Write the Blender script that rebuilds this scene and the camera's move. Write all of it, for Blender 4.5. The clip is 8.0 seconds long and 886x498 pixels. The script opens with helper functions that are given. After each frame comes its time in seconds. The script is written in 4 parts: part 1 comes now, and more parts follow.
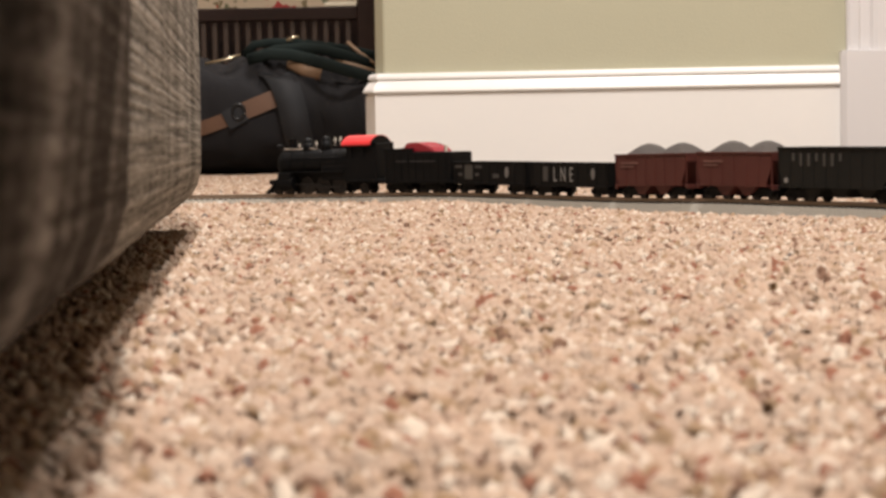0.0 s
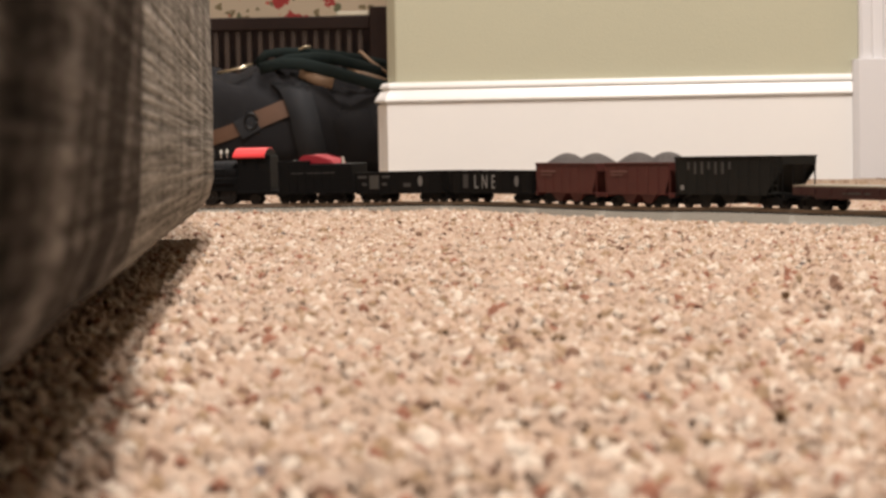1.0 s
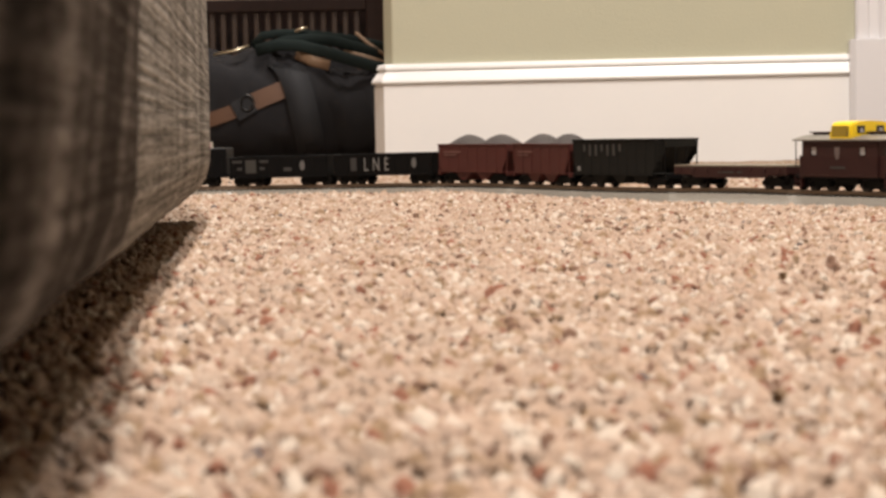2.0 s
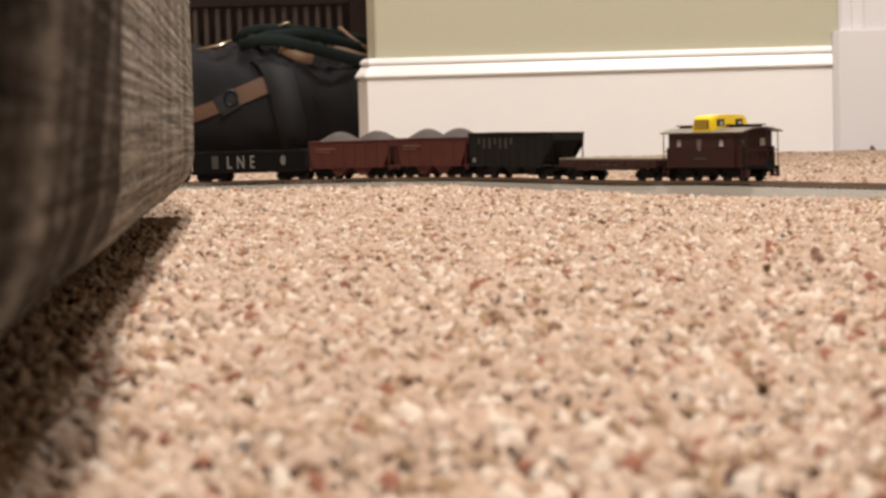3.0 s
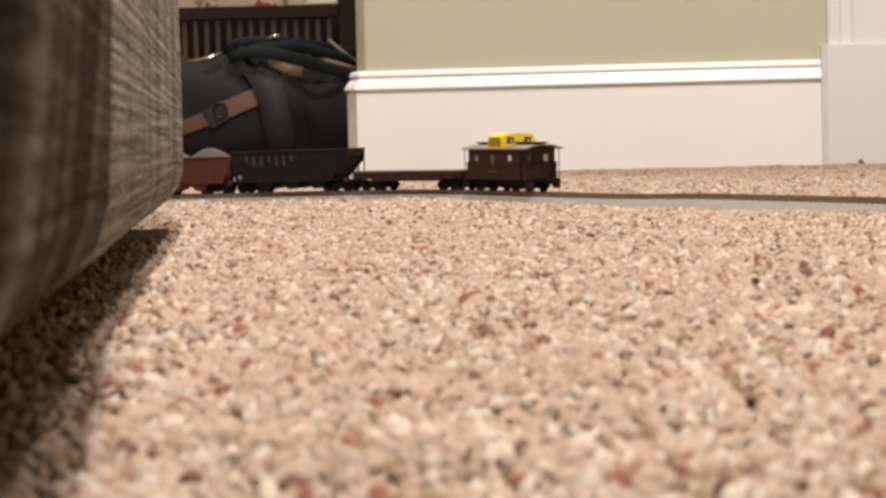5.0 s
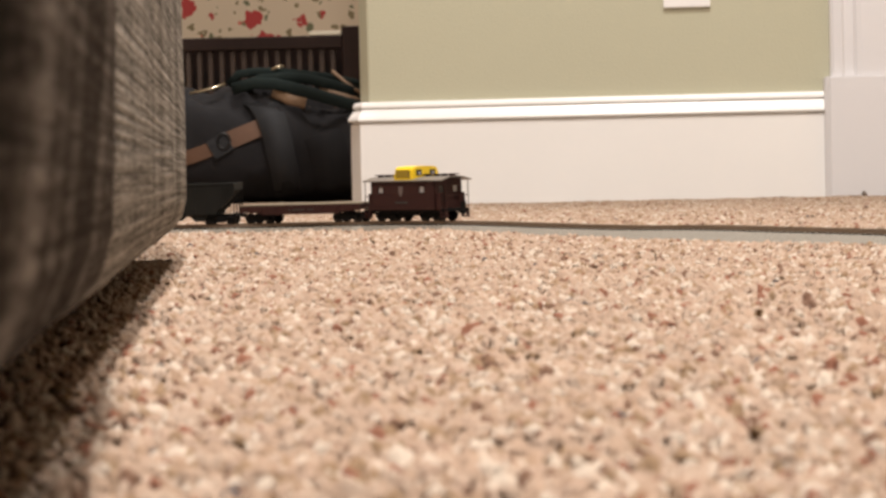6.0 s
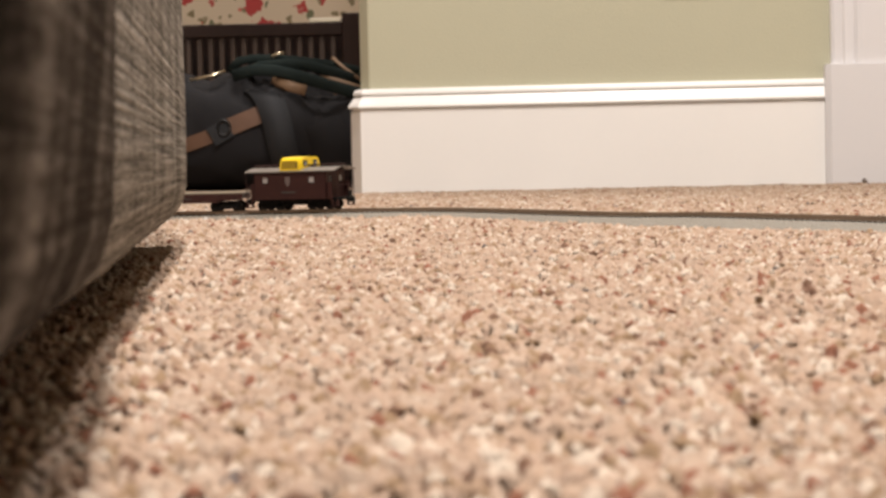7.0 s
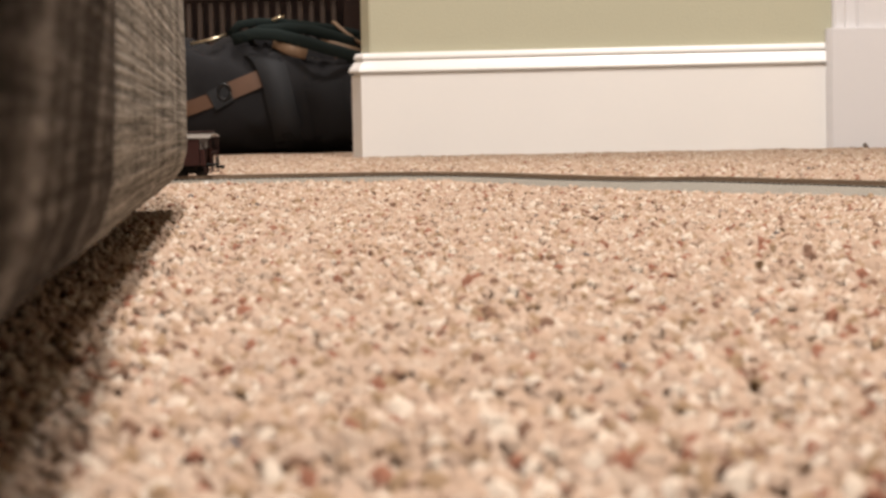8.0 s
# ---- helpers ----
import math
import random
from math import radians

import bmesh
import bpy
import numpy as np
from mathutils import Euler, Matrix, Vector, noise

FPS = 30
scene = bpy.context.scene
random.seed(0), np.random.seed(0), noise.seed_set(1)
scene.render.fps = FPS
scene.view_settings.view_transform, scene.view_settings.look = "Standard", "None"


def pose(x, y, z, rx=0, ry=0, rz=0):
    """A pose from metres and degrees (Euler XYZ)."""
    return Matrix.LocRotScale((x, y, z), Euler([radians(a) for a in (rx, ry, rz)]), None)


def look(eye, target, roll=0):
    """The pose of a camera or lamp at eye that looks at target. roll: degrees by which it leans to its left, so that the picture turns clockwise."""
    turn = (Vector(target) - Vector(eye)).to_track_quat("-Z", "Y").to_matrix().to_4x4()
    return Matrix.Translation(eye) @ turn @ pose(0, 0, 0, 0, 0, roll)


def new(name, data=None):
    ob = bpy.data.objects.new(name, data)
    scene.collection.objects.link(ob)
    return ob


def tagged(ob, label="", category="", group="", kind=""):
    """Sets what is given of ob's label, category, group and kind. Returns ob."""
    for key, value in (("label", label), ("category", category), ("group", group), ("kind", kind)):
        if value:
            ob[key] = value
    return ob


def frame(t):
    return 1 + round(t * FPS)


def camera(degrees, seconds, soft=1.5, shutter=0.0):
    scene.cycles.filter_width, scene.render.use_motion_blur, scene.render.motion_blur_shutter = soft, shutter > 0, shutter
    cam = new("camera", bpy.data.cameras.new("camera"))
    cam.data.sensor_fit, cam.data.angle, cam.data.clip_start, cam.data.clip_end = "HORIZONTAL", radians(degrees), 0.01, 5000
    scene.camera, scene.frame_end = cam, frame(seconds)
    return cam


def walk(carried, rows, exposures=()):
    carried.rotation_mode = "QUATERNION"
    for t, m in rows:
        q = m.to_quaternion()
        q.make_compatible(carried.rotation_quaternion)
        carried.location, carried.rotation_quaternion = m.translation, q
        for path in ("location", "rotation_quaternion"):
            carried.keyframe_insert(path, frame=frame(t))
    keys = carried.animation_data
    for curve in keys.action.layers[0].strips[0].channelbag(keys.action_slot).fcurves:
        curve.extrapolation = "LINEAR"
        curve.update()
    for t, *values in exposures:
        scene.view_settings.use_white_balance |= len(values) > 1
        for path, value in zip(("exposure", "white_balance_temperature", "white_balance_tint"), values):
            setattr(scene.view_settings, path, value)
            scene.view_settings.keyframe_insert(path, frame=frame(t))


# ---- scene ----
cam = camera(22.18, 8.0, soft=2.9)
EYE = (0.0, 0.0, 0.0556)
# seconds and the camera's turn about x, y and z in degrees; it stands on one spot and is nodded and panned by hand
TURNS = [(0.0, 87.279, 0.961, 0.322), (0.1, 87.097, 0.967, 0.38), (0.2, 86.955, 0.973, 0.422), (0.3, 86.912, 0.978, 0.465), (0.4, 86.912, 0.984, 0.507), (0.5, 86.943, 0.99, 0.548), (0.6, 87.083, 0.995, 0.566), (0.7, 87.211, 0.999, 0.583), (0.8, 87.338, 1.005, 0.598), (0.9, 87.473, 1.009, 0.615), (1.0, 87.512, 1.014, 0.63), (1.1, 87.607, 1.019, 0.628), (1.2, 87.643, 1.025, 0.626), (1.3, 87.65, 1.031, 0.622), (1.4, 87.621, 1.037, 0.62), (1.5, 87.531, 1.043, 0.62), (1.6, 87.451, 1.073, 0.607), (1.7, 87.321, 1.101, 0.599), (2.8, 86.864, 1.419, 0.277), (2.9, 86.872, 1.448, 0.208), (3.0, 86.878, 1.477, 0.138), (3.1, 86.736, 1.493, 0.098), (3.2, 86.633, 1.509, 0.058), (3.3, 86.473, 1.525, 0.019), (3.4, 86.3, 1.54, -0.02), (3.5, 86.137, 1.557, -0.059), (3.6, 85.898, 1.561, -0.078), (3.7, 85.698, 1.567, -0.095), (3.8, 85.541, 1.571, -0.114), (3.9, 85.412, 1.575, -0.132), (4.0, 85.351, 1.58, -0.147), (4.1, 85.287, 1.548, -0.152), (4.2, 85.348, 1.517, -0.154), (4.3, 85.466, 1.486, -0.156), (4.4, 85.597, 1.455, -0.158), (4.5, 85.807, 1.424, -0.15), (4.6, 85.973, 1.41, -0.158), (4.7, 86.273, 1.394, -0.157), (4.8, 86.609, 1.38, -0.157), (4.9, 86.946, 1.366, -0.156), (5.0, 87.196, 1.351, -0.136), (5.1, 87.376, 1.344, -0.142), (5.2, 87.548, 1.336, -0.129), (6.3, 87.995, 1.256, -0.041), (6.4, 87.952, 1.249, -0.042), (6.5, 87.939, 1.242, -0.042), (6.6, 87.886, 1.24, -0.043), (6.7, 87.838, 1.238, -0.042), (6.8, 87.795, 1.235, -0.043), (6.9, 87.71, 1.234, -0.042), (7.0, 87.656, 1.231, -0.047), (7.1, 87.568, 1.238, -0.041), (7.2, 87.453, 1.245, -0.039), (7.3, 87.317, 1.252, -0.037), (7.4, 87.181, 1.26, -0.035), (7.5, 87.068, 1.266, -0.049), (7.6, 86.939, 1.248, -0.033), (7.7, 86.827, 1.232, -0.033), (7.8, 86.757, 1.214, -0.033), (7.9, 86.73, 1.197, -0.034), (8.0, 86.751, 1.181, -0.031)]
walk(cam, [(t, pose(*EYE, rx, ry, rz)) for t, rx, ry, rz in TURNS])
cam.data.dof.use_dof = True
cam.data.dof.focus_distance = 2.0
cam.data.dof.aperture_fstop = 44

# ---- light ----
world = bpy.data.worlds.new("world")
world.use_nodes = True
world.node_tree.nodes["Background"].inputs["Color"].default_value = (1.0, 0.86, 0.72, 1)
world.node_tree.nodes["Background"].inputs["Strength"].default_value = 0.02
scene.world = world
scene.view_settings.exposure = 0.0


def ceiling_lamp(name, place, power, size, colour=(1.0, 0.925, 0.885)):
    data = bpy.data.lights.new(name, "AREA")
    data.shape, data.size, data.energy, data.color = "DISK", size, power, colour
    lamp = new(name, data)
    lamp.matrix_world = look(place, (place[0], place[1] + 0.001, 0))
    return lamp


ceiling_lamp("ceiling_lamp", (0.05, 0.25, 2.42), 96, 0.14)
# fill lamp with no known fixture, added to brighten the sage wall
ceiling_lamp("wall_fill_lamp", (0.26, 2.28, 2.42), 63, 0.16, (1.0, 0.945, 0.915))
ceiling_lamp("ceiling_lamp_next_room", (-0.22, 3.97, 2.42), 38, 0.30)


# ---- materials ----
def material(name, colour, rough=0.6, metal=0.0, grain=0.0, scale=200.0, bump=0.0, big=0.0, big_scale=8.0, spec=0.5):
    """A principled material: colour varied by fine grain and by large soft patches, with fine relief."""
    m = bpy.data.materials.new(name)
    m.use_nodes = True
    nt = m.node_tree
    b = nt.nodes["Principled BSDF"]
    b.inputs["Roughness"].default_value = rough
    b.inputs["Metallic"].default_value = metal
    b.inputs["Specular IOR Level"].default_value = spec
    co = nt.nodes.new("ShaderNodeTexCoord")
    n1 = nt.nodes.new("ShaderNodeTexNoise")
    n1.inputs["Scale"].default_value = scale
    n1.inputs["Detail"].default_value = 6
    n2 = nt.nodes.new("ShaderNodeTexNoise")
    n2.inputs["Scale"].default_value = big_scale
    n2.inputs["Detail"].default_value = 3
    for n in (n1, n2):
        nt.links.new(co.outputs["Object"], n.inputs["Vector"])
    add = nt.nodes.new("ShaderNodeMath")
    add.operation = "MULTIPLY_ADD"
    nt.links.new(n1.outputs["Fac"], add.inputs[0])
    add.inputs[1].default_value = grain
    add.inputs[2].default_value = 1 - grain / 2 - big / 2
    add2 = nt.nodes.new("ShaderNodeMath")
    add2.operation = "MULTIPLY_ADD"
    nt.links.new(n2.outputs["Fac"], add2.inputs[0])
    add2.inputs[1].default_value = big
    nt.links.new(add.outputs[0], add2.inputs[2])
    mul = nt.nodes.new("ShaderNodeVectorMath")
    mul.operation = "SCALE"
    mul.inputs[0].default_value = colour
    nt.links.new(add2.outputs[0], mul.inputs["Scale"])
    nt.links.new(mul.outputs[0], b.inputs["Base Color"])
    if bump:
        bp = nt.nodes.new("ShaderNodeBump")
        bp.inputs["Strength"].default_value = bump
        bp.inputs["Distance"].default_value = 0.002
        nt.links.new(n1.outputs["Fac"], bp.inputs["Height"])
        nt.links.new(bp.outputs["Normal"], b.inputs["Normal"])
    return m


def ramp(nt, stops, kind="LINEAR"):
    r = nt.nodes.new("ShaderNodeValToRGB")
    r.color_ramp.interpolation = kind
    while len(r.color_ramp.elements) < len(stops):
        r.color_ramp.elements.new(0.5)
    for e, (p, c) in zip(r.color_ramp.elements, stops):
        e.position, e.color = p, (*c, 1)
    return r


def carpet_material(name, islands):
    """Multicoloured cut pile: cream, tan and rose yarn with brown, rust and slate flecks."""
    m = bpy.data.materials.new(name)
    m.use_nodes = True
    nt = m.node_tree
    b = nt.nodes["Principled BSDF"]
    b.inputs["Roughness"].default_value = 0.95
    b.inputs["Specular IOR Level"].default_value = 0.0
    stops = [(0.0, (0.225, 0.132, 0.090)), (0.040, (0.310, 0.145, 0.095)), (0.076, (0.180, 0.148, 0.135)), (0.079, (0.360, 0.245, 0.152)), (0.165, (0.43, 0.302, 0.210)),
             (0.25, (0.496, 0.362, 0.268)), (0.53, (0.536, 0.411, 0.316)), (0.77, (0.512, 0.378, 0.287)), (0.88, (0.660, 0.560, 0.455))]
    r = ramp(nt, stops, "CONSTANT")
    if islands:
        geo = nt.nodes.new("ShaderNodeNewGeometry")
        nt.links.new(geo.outputs["Random Per Island"], r.inputs["Fac"])
    else:
        co = nt.nodes.new("ShaderNodeTexCoord")
        v = nt.nodes.new("ShaderNodeTexVoronoi")
        v.inputs["Scale"].default_value = 220
        nt.links.new(co.outputs["Object"], v.inputs["Vector"])
        sep = nt.nodes.new("ShaderNodeSeparateColor")
        nt.links.new(v.outputs["Color"], sep.inputs["Color"])
        nt.links.new(sep.outputs[0], r.inputs["Fac"])
        bp = nt.nodes.new("ShaderNodeBump")
        bp.inputs["Strength"].default_value = 0.8
        bp.inputs["Distance"].default_value = 0.003
        bp.invert = True
        nt.links.new(v.outputs["Distance"], bp.inputs["Height"])
        nt.links.new(bp.outputs["Normal"], b.inputs["Normal"])
    # broad, faint mottling from wear and pile direction
    where = nt.nodes.new("ShaderNodeTexCoord")
    mottle = nt.nodes.new("ShaderNodeTexNoise")
    mottle.inputs["Scale"].default_value = 22
    mottle.inputs["Detail"].default_value = 3
    nt.links.new(where.outputs["Object"], mottle.inputs["Vector"])
    gain = nt.nodes.new("ShaderNodeMath")
    gain.operation = "MULTIPLY_ADD"
    # the bare ground is toned down to stand for the tufts' own shadow
    gain.inputs[1].default_value, gain.inputs[2].default_value = (0.30, 0.85) if islands else (0.25, 0.70)
    nt.links.new(mottle.outputs["Fac"], gain.inputs[0])
    tone = nt.nodes.new("ShaderNodeVectorMath")
    tone.operation = "SCALE"
    nt.links.new(r.outputs["Color"], tone.inputs[0])
    nt.links.new(gain.outputs[0], tone.inputs["Scale"])
    nt.links.new(tone.outputs[0], b.inputs["Base Color"])
    if islands:
        co = nt.nodes.new("ShaderNodeTexCoord")
        fibre = nt.nodes.new("ShaderNodeTexNoise")
        fibre.inputs["Scale"].default_value = 900
        fibre.inputs["Detail"].default_value = 3
        nt.links.new(co.outputs["Object"], fibre.inputs["Vector"])
        bp = nt.nodes.new("ShaderNodeBump")
        bp.inputs["Strength"].default_value = 0.45
        bp.inputs["Distance"].default_value = 0.0012
        nt.links.new(fibre.outputs["Fac"], bp.inputs["Height"])
        # loose fibres catch the light from above on all their sides
        up = nt.nodes.new("ShaderNodeVectorMath")
        up.operation = "ADD"
        up.inputs[1].default_value = (0, 0, 1.6)
        nt.links.new(bp.outputs["Normal"], up.inputs[0])
        unit = nt.nodes.new("ShaderNodeVectorMath")
        unit.operation = "NORMALIZE"
        nt.links.new(up.outputs[0], unit.inputs[0])
        nt.links.new(unit.outputs[0], b.inputs["Normal"])
        thin = nt.nodes.new("ShaderNodeBsdfTranslucent")
        nt.links.new(tone.outputs[0], thin.inputs["Color"])
        mx = nt.nodes.new("ShaderNodeMixShader")
        mx.inputs[0].default_value = 0.38
        nt.links.new(b.outputs[0], mx.inputs[1])
        nt.links.new(thin.outputs[0], mx.inputs[2])
        nt.links.new(mx.outputs[0], nt.nodes["Material Output"].inputs["Surface"])
    return m


def tweed_material(name, tones, weights, upright):
    """Tweed: long level yarns, broken across by slubs, over soft upright bands; tones run from the dark to the light thread."""
    m = bpy.data.materials.new(name)
    m.use_nodes = True
    nt = m.node_tree
    b = nt.nodes["Principled BSDF"]
    b.inputs["Roughness"].default_value = 0.95
    b.inputs["Specular IOR Level"].default_value = 0.0
    co = nt.nodes.new("ShaderNodeTexCoord")
    total = None
    yarn = []
    for scale, weight, detail in (((8, 3.0, 430), weights[0], 2), ((8, 60, 520), weights[1], 3), ((3, upright, 1.5), weights[2], 2)):
        mp = nt.nodes.new("ShaderNodeMapping")
        mp.inputs["Scale"].default_value = scale
        nt.links.new(co.outputs["Object"], mp.inputs["Vector"])
        n = nt.nodes.new("ShaderNodeTexNoise")
        n.inputs["Scale"].default_value = 1.0
        n.inputs["Detail"].default_value = detail
        nt.links.new(mp.outputs[0], n.inputs["Vector"])
        yarn.append(n)
        k = nt.nodes.new("ShaderNodeMath")
        k.operation = "MULTIPLY_ADD"
        nt.links.new(n.outputs["Fac"], k.inputs[0])
        k.inputs[1].default_value = weight
        if total is None:
            k.inputs[2].default_value = 0.0
        else:
            nt.links.new(total, k.inputs[2])
        total = k.outputs[0]
    r = ramp(nt, list(zip((0.36, 0.46, 0.54, 0.66), tones)))
    nt.links.new(total, r.inputs["Fac"])
    nt.links.new(r.outputs["Color"], b.inputs["Base Color"])
    bp = nt.nodes.new("ShaderNodeBump")
    bp.inputs["Strength"].default_value = 0.7
    bp.inputs["Distance"].default_value = 0.0008
    nt.links.new(yarn[0].outputs["Fac"], bp.inputs["Height"])
    nt.links.new(bp.outputs["Normal"], b.inputs["Normal"])
    return m


def wallpaper_material():
    """Cream paper printed with clusters of red roses, leaves and thin brown sprigs."""
    m = bpy.data.materials.new("rose_wallpaper")
    m.use_nodes = True
    nt = m.node_tree
    b = nt.nodes["Principled BSDF"]
    b.inputs["Roughness"].default_value = 0.8
    co = nt.nodes.new("ShaderNodeTexCoord")
    wob = nt.nodes.new("ShaderNodeTexNoise")
    wob.inputs["Scale"].default_value = 45
    nt.links.new(co.outputs["Object"], wob.inputs["Vector"])
    mix = nt.nodes.new("ShaderNodeVectorMath")
    mix.operation = "MULTIPLY_ADD"
    nt.links.new(wob.outputs["Color"], mix.inputs[0])
    mix.inputs[1].default_value = (0.03, 0.03, 0.03)
    nt.links.new(co.outputs["Object"], mix.inputs[2])
    last = None
    paper = (0.62, 0.50, 0.36)
    for scale, radius, colour, keep in ((34, 0.20, (0.22, 0.17, 0.09), 0.60), (26, 0.22, (0.15, 0.15, 0.08), 0.55), (14, 0.27, (0.40, 0.045, 0.04), 0.55), (23, 0.16, (0.55, 0.12, 0.09), 0.45)):
        v = nt.nodes.new("ShaderNodeTexVoronoi")
        v.inputs["Scale"].default_value = scale
        nt.links.new(mix.outputs[0], v.inputs["Vector"])
        lt = nt.nodes.new("ShaderNodeMath")
        lt.operation = "LESS_THAN"
        nt.links.new(v.outputs["Distance"], lt.inputs[0])
        lt.inputs[1].default_value = radius * 1.5
        sep = nt.nodes.new("ShaderNodeSeparateColor")
        nt.links.new(v.outputs["Color"], sep.inputs["Color"])
        k = nt.nodes.new("ShaderNodeMath")
        k.operation = "LESS_THAN"
        nt.links.new(sep.outputs[1], k.inputs[0])
        k.inputs[1].default_value = keep
        both = nt.nodes.new("ShaderNodeMath")
        both.operation = "MULTIPLY"
        nt.links.new(lt.outputs[0], both.inputs[0])
        nt.links.new(k.outputs[0], both.inputs[1])
        mx = nt.nodes.new("ShaderNodeMix")
        mx.data_type = "RGBA"
        nt.links.new(both.outputs[0], mx.inputs["Factor"])
        if last is None:
            mx.inputs["A"].default_value = (*paper, 1)
        else:
            nt.links.new(last, mx.inputs["A"])
        mx.inputs["B"].default_value = (*colour, 1)
        last = mx.outputs["Result"]
    nt.links.new(last, b.inputs["Base Color"])
    return m


SAGE = material("sage_wall_paint", (0.452, 0.436, 0.315), 0.75, grain=0.05, scale=260, bump=0.25, big=0.06, big_scale=3)
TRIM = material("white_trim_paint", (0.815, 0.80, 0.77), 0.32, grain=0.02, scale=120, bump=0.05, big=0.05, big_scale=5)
# the casing's white is set darker and cooler than the baseboard's
COOLTRIM = material("darker_cool_white_casing", (0.66, 0.645, 0.645), 0.4, grain=0.02, scale=120, bump=0.05, big=0.05, big_scale=5)
PLASTER = material("plain_plaster", (0.62, 0.58, 0.50), 0.85, grain=0.06, scale=180, bump=0.3, big=0.06, big_scale=2)
CEILING = material("ceiling_paint", (0.78, 0.76, 0.72), 0.9, grain=0.05, scale=150, bump=0.3, big=0.04, big_scale=2)
PILE = carpet_material("carpet_yarn", True)
BACKING = carpet_material("carpet_ground", False)
TWEED = tweed_material("grey_tweed", ((0.050, 0.045, 0.040), (0.148, 0.137, 0.122), (0.270, 0.251, 0.226), (0.46, 0.430, 0.392)), (0.42, 0.34, 0.24), 12)
# charcoal tweed, with the shade of the sofa's near end put into its tones
SHADETWEED = tweed_material("shaded_tweed", ((0.011, 0.0098, 0.0088), (0.040, 0.0352, 0.0315), (0.090, 0.080, 0.073), (0.28, 0.26, 0.245)), (0.20, 0.22, 0.58), 17)
ROSES = wallpaper_material()
DARKWOOD = material("dark_stained_wood", (0.022, 0.011, 0.008), 0.55, spec=0.2, grain=0.5, scale=90, bump=0.15, big=0.4, big_scale=12)
CANVAS = material("charcoal_canvas", (0.0150, 0.0142, 0.0152), 0.9, grain=0.35, scale=700, bump=0.5, big=0.5, big_scale=14, spec=0.25)
WEBBING = material("black_webbing", (0.0115, 0.0118, 0.0135), 0.8, grain=0.4, scale=900, bump=0.4, big=0.2)
GREENWEB = material("green_webbing", (0.014, 0.020, 0.0185), 0.9, spec=0.12, grain=0.4, scale=900, bump=0.4, big=0.3)
LEATHER = material("brown_leather", (0.105, 0.050, 0.025), 0.6, grain=0.3, scale=350, bump=0.3, big=0.4, big_scale=25)
TANSTRAP = material("tan_leather", (0.21, 0.13, 0.075), 0.65, grain=0.3, scale=350, bump=0.3, big=0.3, big_scale=25)
BRASS = material("pale_metal", (0.75, 0.66, 0.48), 0.3, 1.0, grain=0.1)
GUNMETAL = material("dark_metal", (0.030, 0.029, 0.028), 0.4, 0.8, grain=0.2)
BALLAST = material("grey_plastic_roadbed", (0.35, 0.325, 0.275), 0.8, grain=0.35, scale=1500, bump=0.6, big=0.12, big_scale=10)
TIE = material("black_plastic_tie", (0.050, 0.042, 0.034), 0.7, grain=0.3, scale=900, bump=0.2)
RAIL = material("weathered_rail", (0.30, 0.23, 0.17), 0.5, 0.85, grain=0.25, scale=300, big=0.3, big_scale=20)
LOCOBLACK = material("black_loco_plastic", (0.0028, 0.0028, 0.0030), 0.6, spec=0.14, grain=0.3, scale=500, big=0.3, big_scale=60)
CARBLACK = material("black_car_plastic", (0.0046, 0.0043, 0.0041), 0.66, spec=0.13, grain=0.3, scale=500, bump=0.1, big=0.3, big_scale=50)
OLIVE = material("charcoal_hopper_paint", (0.0115, 0.0112, 0.0095), 0.7, spec=0.15, grain=0.3, scale=500, bump=0.1, big=0.4, big_scale=40)
OXIDE = material("oxide_red_plastic", (0.076, 0.020, 0.0155), 0.6, spec=0.3, grain=0.25, scale=500, bump=0.1, big=0.35, big_scale=40)
MAROON = material("maroon_brown_plastic", (0.037, 0.0135, 0.0115), 0.55, spec=0.22, grain=0.2, scale=500, bump=0.1, big=0.3, big_scale=40)
FLATDECK = material("pale_deck_boards", (0.21, 0.175, 0.125), 0.28, grain=0.3, scale=400, bump=0.05, spec=0.4, big=0.2, big_scale=40)
ROOFGLOSS = material("worn_grey_roof", (0.17, 0.15, 0.13), 0.28, spec=0.4, grain=0.2, scale=500, big=0.2, big_scale=40)
# pale tone for the lit stretch of the bench's top rail
RAILGLINT = material("rail_highlight_tone", (0.74, 0.68, 0.54), 0.6, grain=0.3, scale=300, big=0.3, big_scale=30)
COVERRED = material("crimson_plastic", (0.26, 0.010, 0.022), 0.45, grain=0.1, scale=300, big=0.15, big_scale=50)
REDPAINT = material("bright_red_plastic", (0.58, 0.030, 0.032), 0.38, grain=0.1, scale=300, big=0.15, big_scale=50)
YELLOW = material("bright_yellow_plastic", (0.80, 0.56, 0.015), 0.35, grain=0.06, scale=300, big=0.1, big_scale=50)
COAL = material("grey_coal_load", (0.066, 0.055, 0.048), 0.85, grain=0.5, scale=1400, bump=0.8, big=0.3, big_scale=90)
WHEEL = material("dark_wheel_steel", (0.018, 0.016, 0.015), 0.45, 0.6, grain=0.2)
WORNWHITE = material("worn_white_paint", (0.14, 0.133, 0.123), 0.7, grain=0.4, scale=900)
LETTER = material("white_lettering", (0.22, 0.21, 0.195), 0.6, grain=0.2, scale=900)
DIMLETTER = material("worn_lettering", (0.042, 0.039, 0.036), 0.7, grain=0.4, scale=900)
RUSTLETTER = material("faded_pink_lettering", (0.15, 0.068, 0.055), 0.7, grain=0.4, scale=900)
FAINT = material("faint_lettering", (0.045, 0.042, 0.036), 0.7, grain=0.4, scale=900)
